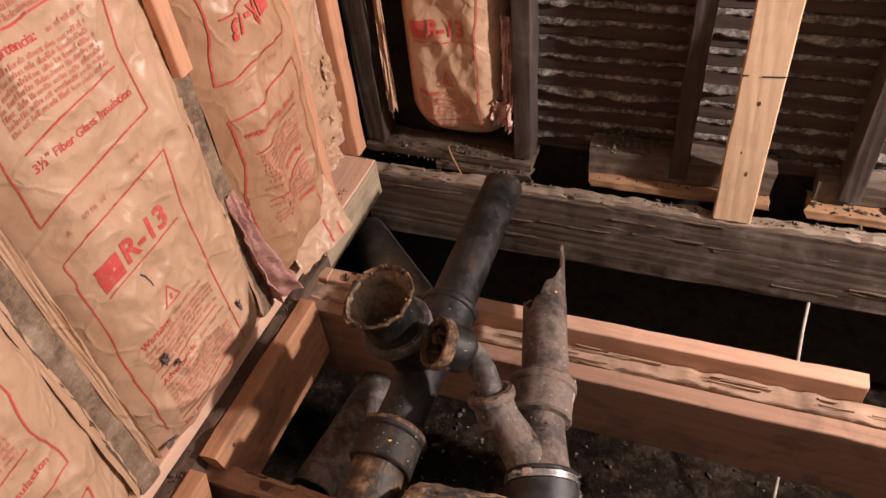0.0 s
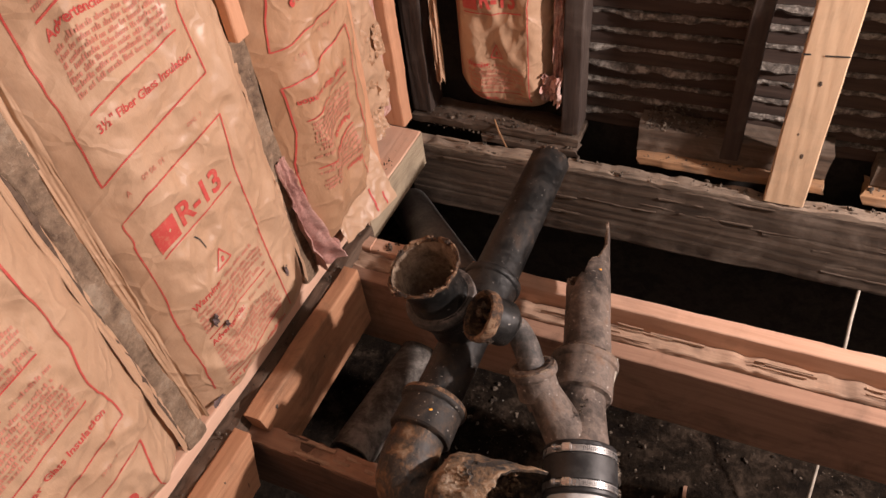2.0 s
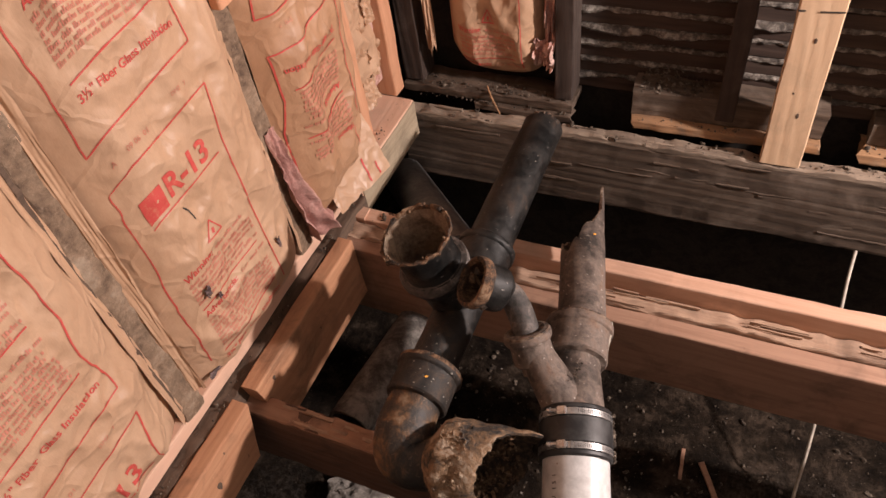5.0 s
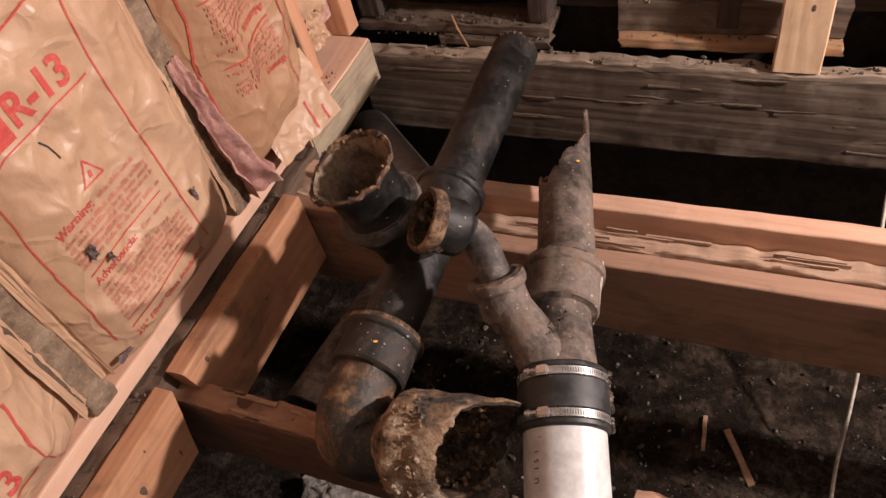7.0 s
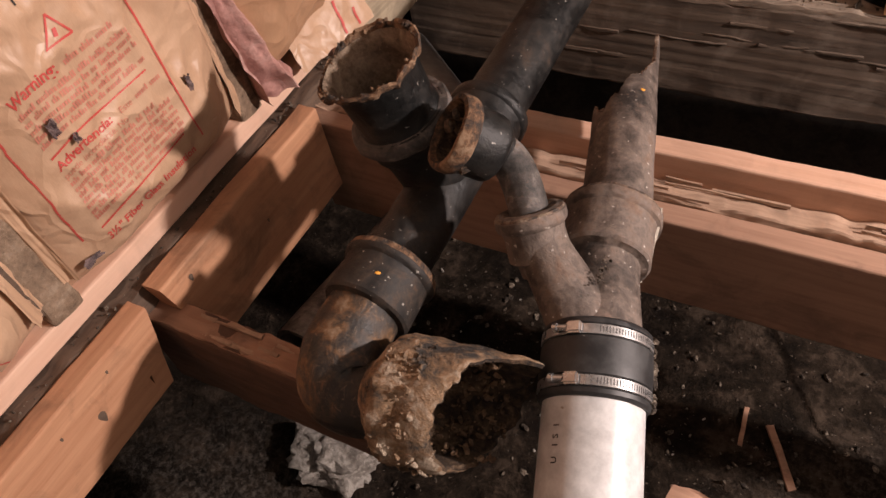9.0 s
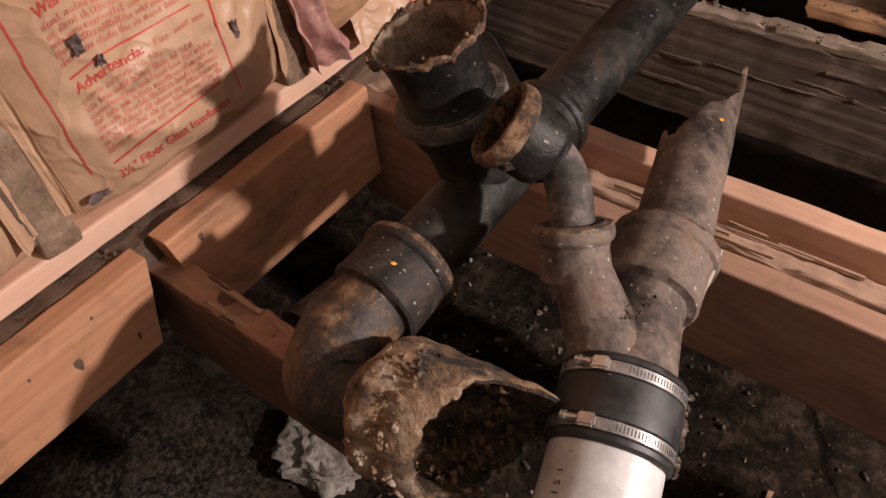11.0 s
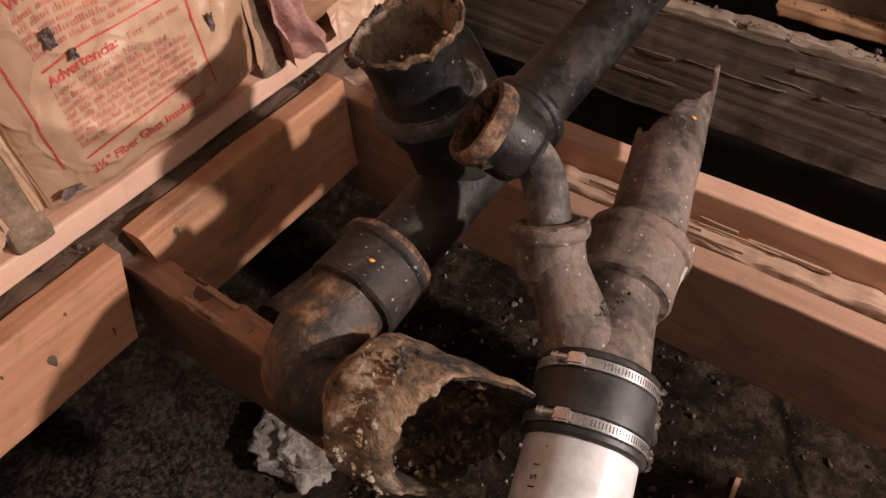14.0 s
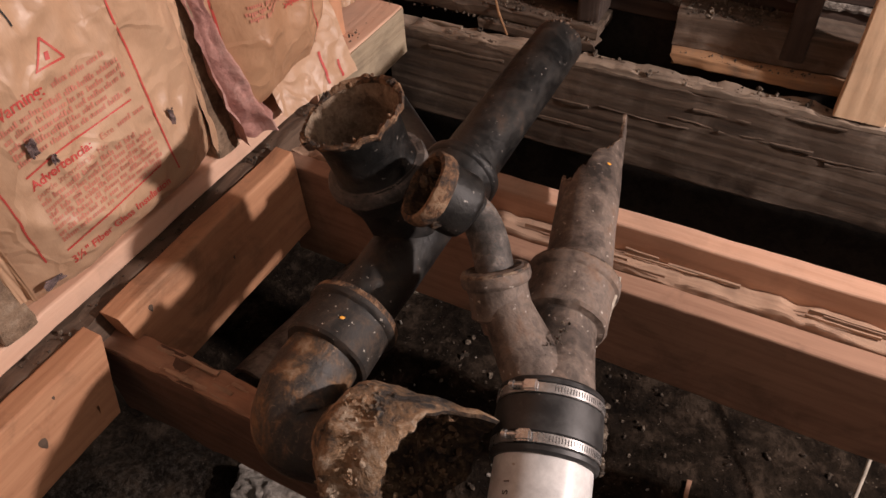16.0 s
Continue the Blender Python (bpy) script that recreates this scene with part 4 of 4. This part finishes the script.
def FB(x, z):
    u = (x - 0.03) / 0.29
    edge = max(0.0, min(u, 1 - u))
    puff = min(1.0, edge / 0.28)
    puff = puff * (2 - puff)
    cut = 0.090 + 0.07 * (2 * u - 1) ** 4
    low = min(1.0, max(0.0, (z - cut) / 0.10 + 0.1))
    low = low * (2 - low)
    return 0.575 - (0.075 + fold(x, z, 6.0, 1.0)) * puff * low


facing(BB, lambda u, v: Vector((0.03 + 0.29 * u, FB(0.03 + 0.29 * u, 0.090 + 0.07 * (2 * u - 1) ** 4 + (1.75 - 0.090 - 0.07 * (2 * u - 1) ** 4) * v), 0.090 + 0.07 * (2 * u - 1) ** 4 + (1.75 - 0.090 - 0.07 * (2 * u - 1) ** 4) * v)), 72, 260)

# ---- red printing on the paper ----


def lay(bm, place, grid=0.009):
    """Cuts a flat drawing (u, v) into small cells and lays it on a surface by place(u, v)."""
    us, vs = [v.co.x for v in bm.verts], [v.co.y for v in bm.verts]
    for k, vals in ((0, us), (1, vs)):
        n = Vector((1, 0, 0)) if k == 0 else Vector((0, 1, 0))
        lo, hi = min(vals), max(vals)
        for i in range(1, int((hi - lo) / grid) + 1):
            co = [0, 0, 0]
            co[k] = lo + i * grid
            bmesh.ops.bisect_plane(bm, geom=bm.verts[:] + bm.edges[:] + bm.faces[:], plane_co=co, plane_no=n)
    for v in bm.verts:
        v.co = place(v.co.x, v.co.y)
    return bm


def strip(points, w):
    bm = bmesh.new()
    for (a, b), (c, d) in zip(points, points[1:]):
        n = Vector((-(d - b), c - a)).normalized() * w / 2
        bm.faces.new([bm.verts.new((x, y, 0)) for x, y in ((a - n.x, b - n.y), (c - n.x, d - n.y), (c + n.x, d + n.y), (a + n.x, b + n.y))])
    return bm


def words(text, u, v, height, bold=0.0, slant=0.0):
    cu = bpy.data.curves.new("text", "FONT")
    cu.body, cu.size, cu.offset, cu.shear, cu.resolution_u = text, height, bold, slant, 3
    ob = bpy.data.objects.new("text", cu)
    me = bpy.data.meshes.new_from_object(ob)
    bpy.data.objects.remove(ob)
    bpy.data.curves.remove(cu)
    bm = bmesh.new()
    bm.from_mesh(me)
    bpy.data.meshes.remove(me)
    bmesh.ops.translate(bm, verts=bm.verts, vec=(u, v, 0))
    return bm


def bars(u0, u1, v, rows, pitch, height, seed):
    """Lines of small print too fine to read, as bars of word length."""
    rnd = random.Random(seed)
    bm = bmesh.new()
    for r in range(rows):
        u, y = u0, v - r * pitch
        end = u1 - (0.25 * (u1 - u0) * rnd.random() if rnd.random() < 0.3 else 0.0)
        while u < end:
            n = min(0.008 + 0.020 * rnd.random(), end - u)
            x = u
            while x < u + n - 0.001:
                h = height * (0.62 if rnd.random() < 0.7 else 0.95)
                w = 0.0021 + 0.0012 * rnd.random()
                bm.faces.new([bm.verts.new((a, b, 0)) for a, b in ((x, y), (x + w, y), (x + w, y + h), (x, y + h))])
                x += w + 0.0011
            u += n + 0.0035
    return bm


def printing(root, place, top=1.62, full=True, warning=True):
    """The manufacturer's red print, in the sheet's own metres: v 0.13 to 0.63 is the lower panel, the upper one stands above it."""
    def put(name, bm, mat=INK, label=""):
        part(name, lay(bm, place), mat, root, label)

    put("border_line", strip([(-0.572, 0.185), (-0.577, 0.32), (-0.574, 0.44), (-0.572, 0.607), (-0.45, 0.617), (-0.331, 0.627), (-0.344, 0.528), (-0.343, 0.368), (-0.336, 0.165)], 0.0028))
    put("logo", strip([(-0.541, 0.536), (-0.493, 0.536)], 0.044), INK, "solid red printed square")
    put("rating", words("R-13", -0.487, 0.522, 0.056, 0.0016), INK, "bold red rating print")
    put("rule", strip([(-0.541, 0.505), (-0.45, 0.508), (-0.362, 0.513)], 0.0026))
    put("date_code", words("A", -0.545, 0.632, 0.013), INK_FAINT)
    put("date_code", words("09 06  01", -0.512, 0.634, 0.013), INK_FAINT)
    put("date_code", words("DM2   7", -0.40, 0.648, 0.010), INK_FAINT)
    if warning:
        put("warning_sign", strip([(-0.462, 0.398), (-0.4425, 0.432), (-0.424, 0.398), (-0.464, 0.398)], 0.0028))
        put("warning_sign", strip([(-0.444, 0.404), (-0.442, 0.414)], 0.006))
        put("warning_text", words("Warning:", -0.540, 0.372, 0.020, 0.0004))
        put("small_print", bars(-0.455, -0.355, 0.374, 1, 0.011, 0.009, 1), INK_FAINT)
        put("small_print", bars(-0.538, -0.358, 0.357, 5, 0.0108, 0.0085, 2), INK_FAINT)
        put("rule", strip([(-0.537, 0.299), (-0.45, 0.304), (-0.365, 0.303)], 0.0026))
        put("warning_text", words("Advertencia:", -0.537, 0.279, 0.0185, 0.0004))
        put("small_print", words("Este", -0.428, 0.280, 0.013), INK_FAINT)
        put("small_print", bars(-0.398, -0.352, 0.281, 1, 0.011, 0.009, 6), INK_FAINT)
        put("small_print", words("puede incendiarse. No", -0.537, 0.2655, 0.0125), INK_FAINT)
        put("small_print", bars(-0.537, -0.355, 0.254, 7, 0.0102, 0.0085, 3), INK_FAINT)
        put("rule", strip([(-0.540, 0.179), (-0.46, 0.183), (-0.362, 0.191)], 0.0028))
        put("product_text", words("3½\" Fiber Glass Insulation", -0.541, 0.154, 0.0172, 0.0003))
    if not full:
        return
    put("border_line", strip([(-0.572, 1.3), (-0.572, 0.90), (-0.572, 0.77), (-0.570, 0.673), (-0.45, 0.686), (-0.328, 0.698), (-0.334, 0.80), (-0.322, 0.87), (-0.326, 1.3)], 0.0028))
    put("product_text", words("3½\" Fiber Glass Insulation", -0.537, 0.732, 0.0182, 0.0003))
    put("rule", strip([(-0.536, 0.762), (-0.44, 0.771), (-0.352, 0.780)], 0.0026))
    put("small_print", bars(-0.537, -0.36, 0.852, 7, 0.0108, 0.0085, 4), INK_FAINT)
    put("warning_text", words("Advertencia:", -0.537, 0.868, 0.0185, 0.0004))
    put("small_print", bars(-0.425, -0.355, 0.870, 1, 0.011, 0.009, 7), INK_FAINT)
    put("rule", strip([(-0.540, 0.893), (-0.45, 0.897), (-0.358, 0.903)], 0.0028))
    put("small_print", bars(-0.537, -0.36, 0.956, 6, 0.0108, 0.0085, 5), INK_FAINT)
    put("warning_text", words("Warning:", -0.537, 0.972, 0.0185, 0.0004))


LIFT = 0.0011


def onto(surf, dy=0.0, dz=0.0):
    """Lays the print on a puffed sheet, shifted to fit the camera's view."""
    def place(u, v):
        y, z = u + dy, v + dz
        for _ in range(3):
            # The sheet runs back towards its edges, so the gap grows there.
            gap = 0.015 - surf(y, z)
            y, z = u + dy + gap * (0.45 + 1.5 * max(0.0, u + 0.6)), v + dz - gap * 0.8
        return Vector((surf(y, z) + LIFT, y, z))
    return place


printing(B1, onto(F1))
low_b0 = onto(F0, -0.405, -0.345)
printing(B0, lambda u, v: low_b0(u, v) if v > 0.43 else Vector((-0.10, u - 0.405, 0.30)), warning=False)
flip = lambda u, v: (-0.035 - (u + 0.45) * 0.86, 0.705 - (v - 0.54))
printing(B2, lambda u, v: Vector((F2(*flip(u, v)) + LIFT + 0.0018, *flip(u, v))) if flip(u, v)[1] > 0.10 else Vector((-0.12, 0.0, 0.3)))
back = lambda u, v: (0.105 + (u + 0.516) * 0.86, 0.427 + (v - 0.536) * 1.12)
printing(BB, lambda u, v: Vector((back(u, v)[0], FB(*back(u, v)) - LIFT - 0.0026, back(u, v)[1])) if back(u, v)[1] > 0.135 else Vector((back(u, v)[0], 0.58, 0.2)), full=True)

for letter, at in (("U", 0.094), ("I", 0.112), ("S", 0.120), ("I", 0.133)):
    part("printed_letter", lay(words(letter, 0.0, 0.0, 0.011, 0.0002), lambda u, v, at=at: P0 + pd * (at + u) + (p1 * math.cos(2.2 + v / 0.0574) + p2 * math.sin(2.2 + v / 0.0574)) * 0.0577, 0.004), BLACK_INK, pvc, "small black printed letter")

# ---- torn paper, wool and scraps on the wall ----


Y, Z, X = (0, 1, 0), (0, 0, 1), (1, 0, 0)


def creased(u, v, centre, size, seed, bend, amount, folds=(1, 1), rag=0.16):
    e1, e2, nrm = [Vector(k) for k in bend]
    a, c = u * folds[0], v * folds[1]
    f = noise.noise(Vector((a * 3, c * 3, seed)))
    g = 1 - abs(noise.noise(Vector((a * 5 + 2, c * 4, seed + 4)))) * 2
    h = noise.noise(Vector((a * 9, c * 9, seed + 2)))
    tear = 1 + rag * noise.noise(Vector((u * 6, v * 6 * max(1, size[1] / size[0] * 0.4), seed + 7)))
    return Vector(centre) + e1 * size[0] * u * tear + e2 * size[1] * v * (1 if folds[1] > 2 else tear) + nrm * amount * (f + g * 0.7 + h * 0.4)


def crumpled(name, label, category, centre, size, seed, material, bend, root=None, n=26, amount=0.02, folds=(1, 1), rag=0.16):
    """A torn, crumpled sheet: size along two edge vectors, bent and creased."""
    bm = bmesh.new()
    grid = [[bm.verts.new(creased(i / n - 0.5, j / n - 0.5, centre, size, seed, bend, amount, folds, rag)) for i in range(n + 1)] for j in range(n + 1)]
    for r, s in zip(grid, grid[1:]):
        for i in range(n):
            bm.faces.new((r[i], r[i + 1], s[i + 1], s[i]))
    return part(name, bm, material, root, label, smooth=True) if root else thing(name, label, category, bm, material, smooth=True)


FLAP = ((-0.030, 0.040, 0.140), (0.19, 0.155), 3, ((0.25, 0.95, 0.05), (-0.38, 0.10, 0.92), (0.92, -0.2, 0.38)), 0.005, (1, 1), 0.05)
crumpled("loose_flap", "torn loose paper flap", "", FLAP[0], FLAP[1], FLAP[2], PAPER, FLAP[3], B2, amount=FLAP[4], rag=FLAP[6])
for a in (0.12, 0.30):
    part("border_line", lay(strip([(a, -0.45), (a + 0.03, -0.05 if a < 0.2 else -0.25)], 0.028), lambda u, v: creased(u, v, *FLAP) + Vector((0.0015, -0.0003, 0.0006)), 0.03), INK, B2)
crumpled("paper_flange", "torn stapling flange of kraft paper", "", (-0.046, -0.204, 0.50), (0.055, 0.80), 4.4, PAPER, ((-0.62, 0.78, 0), Z, (0.78, 0.62, 0)), B1, n=44, amount=0.006, folds=(1, 5))
crumpled("paper_flange", "torn stapling flange of kraft paper", "", (-0.036, -0.652, 0.62), (0.050, 1.02), 7.7, PAPER, ((-0.70, 0.72, 0), Z, (0.72, 0.70, 0)), B0, n=52, amount=0.0035, folds=(1, 2.5))
crumpled("paper_flange", "torn stapling flange of kraft paper", "", (-0.042, -0.598, 0.66), (0.034, 1.10), 8.3, PAPER, ((0.72, 0.70, 0), Z, (0.70, -0.72, 0)), B1, n=52, amount=0.0035, folds=(1, 2.5))
crumpled("paper_flange", "torn stapling flange of kraft paper", "", (-0.048, -0.142, 0.47), (0.045, 0.42), 6.1, PAPER, ((0.75, 0.66, 0), (0, 0.10, 0.99), (0.66, -0.75, 0)), B2, n=36, amount=0.006, folds=(1, 4))
for k, (y, z, w, h, s) in enumerate(((0.30, 0.30, 0.06, 0.09, 1), (0.36, 0.22, 0.06, 0.10, 2), (0.31, 0.15, 0.08, 0.09, 3), (0.29, 0.43, 0.06, 0.10, 5), (0.37, 0.36, 0.05, 0.10, 6))):
    crumpled("torn_shred", "pale torn paper shred", "", (-0.112, y, z), (w * 0.9, h * 0.9), s * 3.3, PAPER, (Y, Z, X), B3, amount=0.016)


def wool_fold(u, v):
    """A limp fold of glass wool hanging out of the batt's edge, wider towards its foot."""
    c = lerp((-0.044, -0.172, 0.40), (-0.018, -0.118, 0.078), v) + Vector((0, -0.018 * math.sin(math.pi * v), 0))
    w = 0.030 + 0.066 * v ** 1.2
    wave = 0.018 * math.sin(u * 9.0 + v * 3.0) * (0.3 + v) + 0.010 * noise.noise(Vector((u * 3, v * 6, 2))) + 0.005 * math.sin(u * 21.0 + v * 8.0 + 2.0 * noise.noise(Vector((v * 5, u, 4)))) * (0.3 + v) + 0.004 * noise.noise(Vector((u * 9, v * 20, 5)))
    rag = 0.012 * noise.noise(Vector((u * 5, 3.0, 1))) * max(0.0, v - 0.8) * 5
    return c + Vector((wave, (u - 0.5) * w + 0.006 * noise.noise(Vector((v * 9, u * 2, 8))), rag))


bm = bmesh.new()
grid = [[bm.verts.new(wool_fold(i / 28, j / 70)) for i in range(29)] for j in range(71)]
for r, q in zip(grid, grid[1:]):
    for i in range(28):
        bm.faces.new((r[i], r[i + 1], q[i + 1], q[i]))
part("wool_fold", bm, WOOL, B2, "limp mauve-pink fold of glass wool beside the stud", smooth=True)
crumpled("wool_tuft", "pink glass wool torn from the batt's edge", "", (0.312, 0.50, 0.19), (0.055, 0.08), 5.5, FIBRE, (X, Z, Y), BB, amount=0.022)
crumpled("torn_edge", "pale torn paper edge", "", (0.325, 0.515, 0.33), (0.03, 0.26), 6.5, FIBRE, (X, Z, Y), BB, amount=0.014)
crumpled("loose_strip", "narrow hanging paper strip", "", (-0.005, 0.50, 0.46), (0.022, 0.60), 9.5, PAPER, (X, Z, Y), BB, amount=0.012)
for y, z, w, h, s in ((-0.515, 0.330, 0.012, 0.022, 1), (-0.556, 0.122, 0.036, 0.012, 2), (-0.312, 0.243, 0.010, 0.024, 3), (-0.50, 0.305, 0.008, 0.012, 4)):
    crumpled("paper_scrap", "small dark scrap stuck to the paper", "scrap", (F1(y, z) + 0.004, y, z), (w, h), s * 1.9, TAR, (Y, Z, X), n=10, amount=0.004)
thing("pen_mark", "short black crease mark on the paper", "mark", lay(strip([(-0.476, 0.492), (-0.469, 0.480), (-0.466, 0.458)], 0.0026), lambda u, v: Vector((F1(u, v) + LIFT, u, v))), BLACK_INK)

# ---- back wall ----
white = thing("white_stud", "new pale pine stud with knots standing on old joist", "stud")
bm = beam((0.874, 0.430, 0.010), (0.964, 0.468, 1.75), "z", seed=30, amount=0.0015, edge=0.003)


def lean(p):
    return Vector((p[0] - 0.012 * p[2], p[1] + 0.085 * min(p[2], 0.55), p[2]))


for v in bm.verts:
    v.co = lean(v.co)
part("plank", bm, NEW_STUD, white)
for x, z, r in ((0.928, 0.150, 0.0055), (0.922, 0.332, 0.0050), (0.908, 0.205, 0.0025)):
    k = bmesh.new()
    bmesh.ops.create_uvsphere(k, u_segments=12, v_segments=6, radius=r)
    for v in k.verts:
        v.co = lean((x + v.co.x * 0.7, 0.4296 + v.co.y * 0.12, z + v.co.z * 1.3))
    part("knot", k, OLD_Y, white, "small dark knot")
part("pencil_line", lay(strip([(0.874, 0.395), (0.888, 0.396)], 0.004), lambda u, v: lean((u, 0.4283, v))), BLACK_INK, white, "dark line across the face")
part("pencil_line", lay(strip([(0.915, 0.396), (0.962, 0.399)], 0.0035), lambda u, v: lean((u, 0.4283, v))), BLACK_INK, white)
for x0, x1 in ((-0.105, -0.045), (0.340, 0.388), (0.75, 0.795), (1.147, 1.197), (1.55, 1.595)):
    timber("wall_stud", (x0, 0.502, 0.062), (x1, 0.590, 1.75), "z", OLD_Z, "dark old stud of the plaster wall", "stud", "back wall studs", seed=x0 * 9, amount=0.003)
lath_wall = thing("lath_wall", "dark wooden lath with plaster squeezed between the strips", "wall", kind="structure")
rnd = random.Random(21)
for i in range(28):
    z = 0.055 + i * 0.0476
    dz = rnd.uniform(-0.002, 0.002)
    part("lath", beam((0.33, 0.5915, z + dz), (3.58, 0.598 + rnd.uniform(0, 0.002), z + dz + 0.037), "x", step=0.05, amount=0.0025, edge=0.002, seed=i * 1.7), LATH, lath_wall)
    bm = bmesh.new()
    rows = []
    for a in range(300):
        x = 0.34 + 2.2 * a / 299
        big = noise.noise(Vector((x * 6.0, i * 3.7, 0.5))) + 0.6 * noise.noise(Vector((x * 19.0, i * 3.7, 1.5)))
        out = max(0.0, 0.22 + big * 0.7) * 0.020
        sag = max(0.0, 0.15 + big) * 0.010
        zc = z + 0.0425
        ring = [(0.600, zc + 0.005), (0.590 - out * 0.6, zc + 0.004), (0.588 - out, zc - sag), (0.589 - out * 0.8, zc - 0.006 - sag), (0.600, zc - 0.006)]
        rows.append([bm.verts.new(Vector((x, q, w)) + wobble((x, q, w), 70, 0.004, i)) for q, w in ring])
    for r, s in zip(rows, rows[1:]):
        for q in range(4):
            bm.faces.new((r[q], r[q + 1], s[q + 1], s[q]))
    part("plaster_key", bm, KEY, lath_wall, "grey plaster oozing between lath", smooth=True)
thing("wall_back", "plaster behind the lath, darkened for the shade in the void", "wall", beam((-0.2, 0.612, -0.72), (3.68, 0.66, 2.3), "x", step=0.3), GAP, kind="structure")
timber("wall_plate", (-0.105, 0.492, 0.028), (0.392, 0.592, 0.060), "x", OLD_X, "dark dirty bottom plate under the back batt", "plate", amount=0.005, seed=31, step=0.015, chew_top=0.01)
timber("floor_scrap", (0.12, 0.474, 0.004), (0.385, 0.53, 0.026), "x", OLD_X, "grey broken subfloor strip behind the joist", "board", amount=0.005, seed=35, chew=0.02)
timber("old_block", (0.545, 0.505, 0.045), (1.0, 0.588, 0.118), "x", OLD_X, "old grey wood block behind the joist", "board", amount=0.005, seed=32, step=0.015, chew=0.01)
timber("floor_scrap", (0.555, 0.476, 0.020), (1.0, 0.545, 0.044), "x", EDGE_X, "broken orange-edged subfloor board behind the joist", "board", amount=0.004, seed=33, chew=0.02, step=0.015)
timber("floor_scrap", (1.09, 0.476, 0.014), (2.5, 0.56, 0.040), "x", EDGE_X, "orange-edged subfloor board with dust on top", "board", amount=0.004, seed=34, chew=0.02, step=0.015)
timber("old_block", (1.10, 0.52, 0.042), (2.5, 0.588, 0.10), "x", OLD_X, "grey wood plate on the subfloor", "board", amount=0.005, seed=36)
bm = bmesh.new()
rnd = random.Random(8)
crumbs(bm, rnd, 320, (-0.05, 0.478), (0.38, 0.54), 0.0024, lambda x, y: 0.06 if y > 0.494 else 0.03)
crumbs(bm, rnd, 520, (0.56, 0.505), (0.74, 0.585), 0.0026, lambda x, y: 0.116 + max(0.0, 0.03 * (1 - abs(x - 0.62) / 0.1)) * (y - 0.5) / 0.08)
crumbs(bm, rnd, 120, (0.56, 0.478), (1.0, 0.503), 0.0022, lambda x, y: 0.044)
crumbs(bm, rnd, 90, (1.1, 0.478), (1.7, 0.52), 0.006, lambda x, y: 0.040)
crumbs(bm, rnd, 120, (0.0, 0.43), (1.5, 0.47), 0.004, lambda x, y: 0.010)
thing("dust_debris", "wood chips and plaster dust on the old ledges", "debris", bm, DEBRIS, kind="stuff")
bm = bmesh.new()
crumbs(bm, rnd, 60, (0.02, -0.09), (0.12, 0.03), 0.006, lambda x, y: -0.045 if y < -0.004 else 0.0)
crumbs(bm, rnd, 120, (-0.050, -0.8), (-0.026, 0.05), 0.0024, lambda x, y: 0.024)
crumbs(bm, rnd, 14, (-0.075, 0.16), (-0.04, 0.40), 0.0025, lambda x, y: 0.070)
thing("sill_debris", "rotten wood crumbs along the sill", "debris", bm, DEBRIS, kind="stuff")
thing("wood_splinter", "thin pale splinter leaning on the joist", "scrap", sweep([(0.150, 0.50, 0.075), (0.168, 0.48, 0.052), (0.20, 0.455, 0.018)], [0.002, 0.003, 0.002], seg=8), EDGE_X, smooth=True)

# ---- closing walls ----
thing("wall_left", "dark sheathing behind the studs", "wall", beam((-0.27, -2.9, -0.12), (-0.195, 0.70, 2.3), "y", step=0.3), OLD_Y, kind="structure")
# Unseen walls and ceiling, added to bounce the lamp's light back in.
thing("wall_right", "plain wall closing the room", "wall", beam((3.6, -2.9, -0.75), (3.7, 0.70, 2.3), "y", step=0.3), ROOM, kind="structure")
thing("wall_front", "plain wall closing the room", "wall", beam((-0.2, -2.95, -0.75), (3.68, -2.85, 2.3), "x", step=0.3), ROOM, kind="structure")
thing("ceiling", "plain ceiling closing the room", "ceiling", beam((-0.2, -2.95, 2.3), (3.7, 0.70, 2.4), "x", step=0.3), ROOM, kind="structure")
# Unseen dark sheets, added to close the unlit space below the floor.
thing("crawl_closing_wall", "unseen dark sheet closing the shaded crawl space", "wall", beam((-1.3, -2.9, -0.8), (-1.2, 0.70, -0.05), "y", step=0.3), GAP, kind="structure")
thing("closing_floor_left", "unseen dark sheet closing the space beyond the left wall", "floor", beam((-1.3, -2.9, -0.12), (-0.28, 0.70, -0.06), "y", step=0.3), GAP, kind="structure")
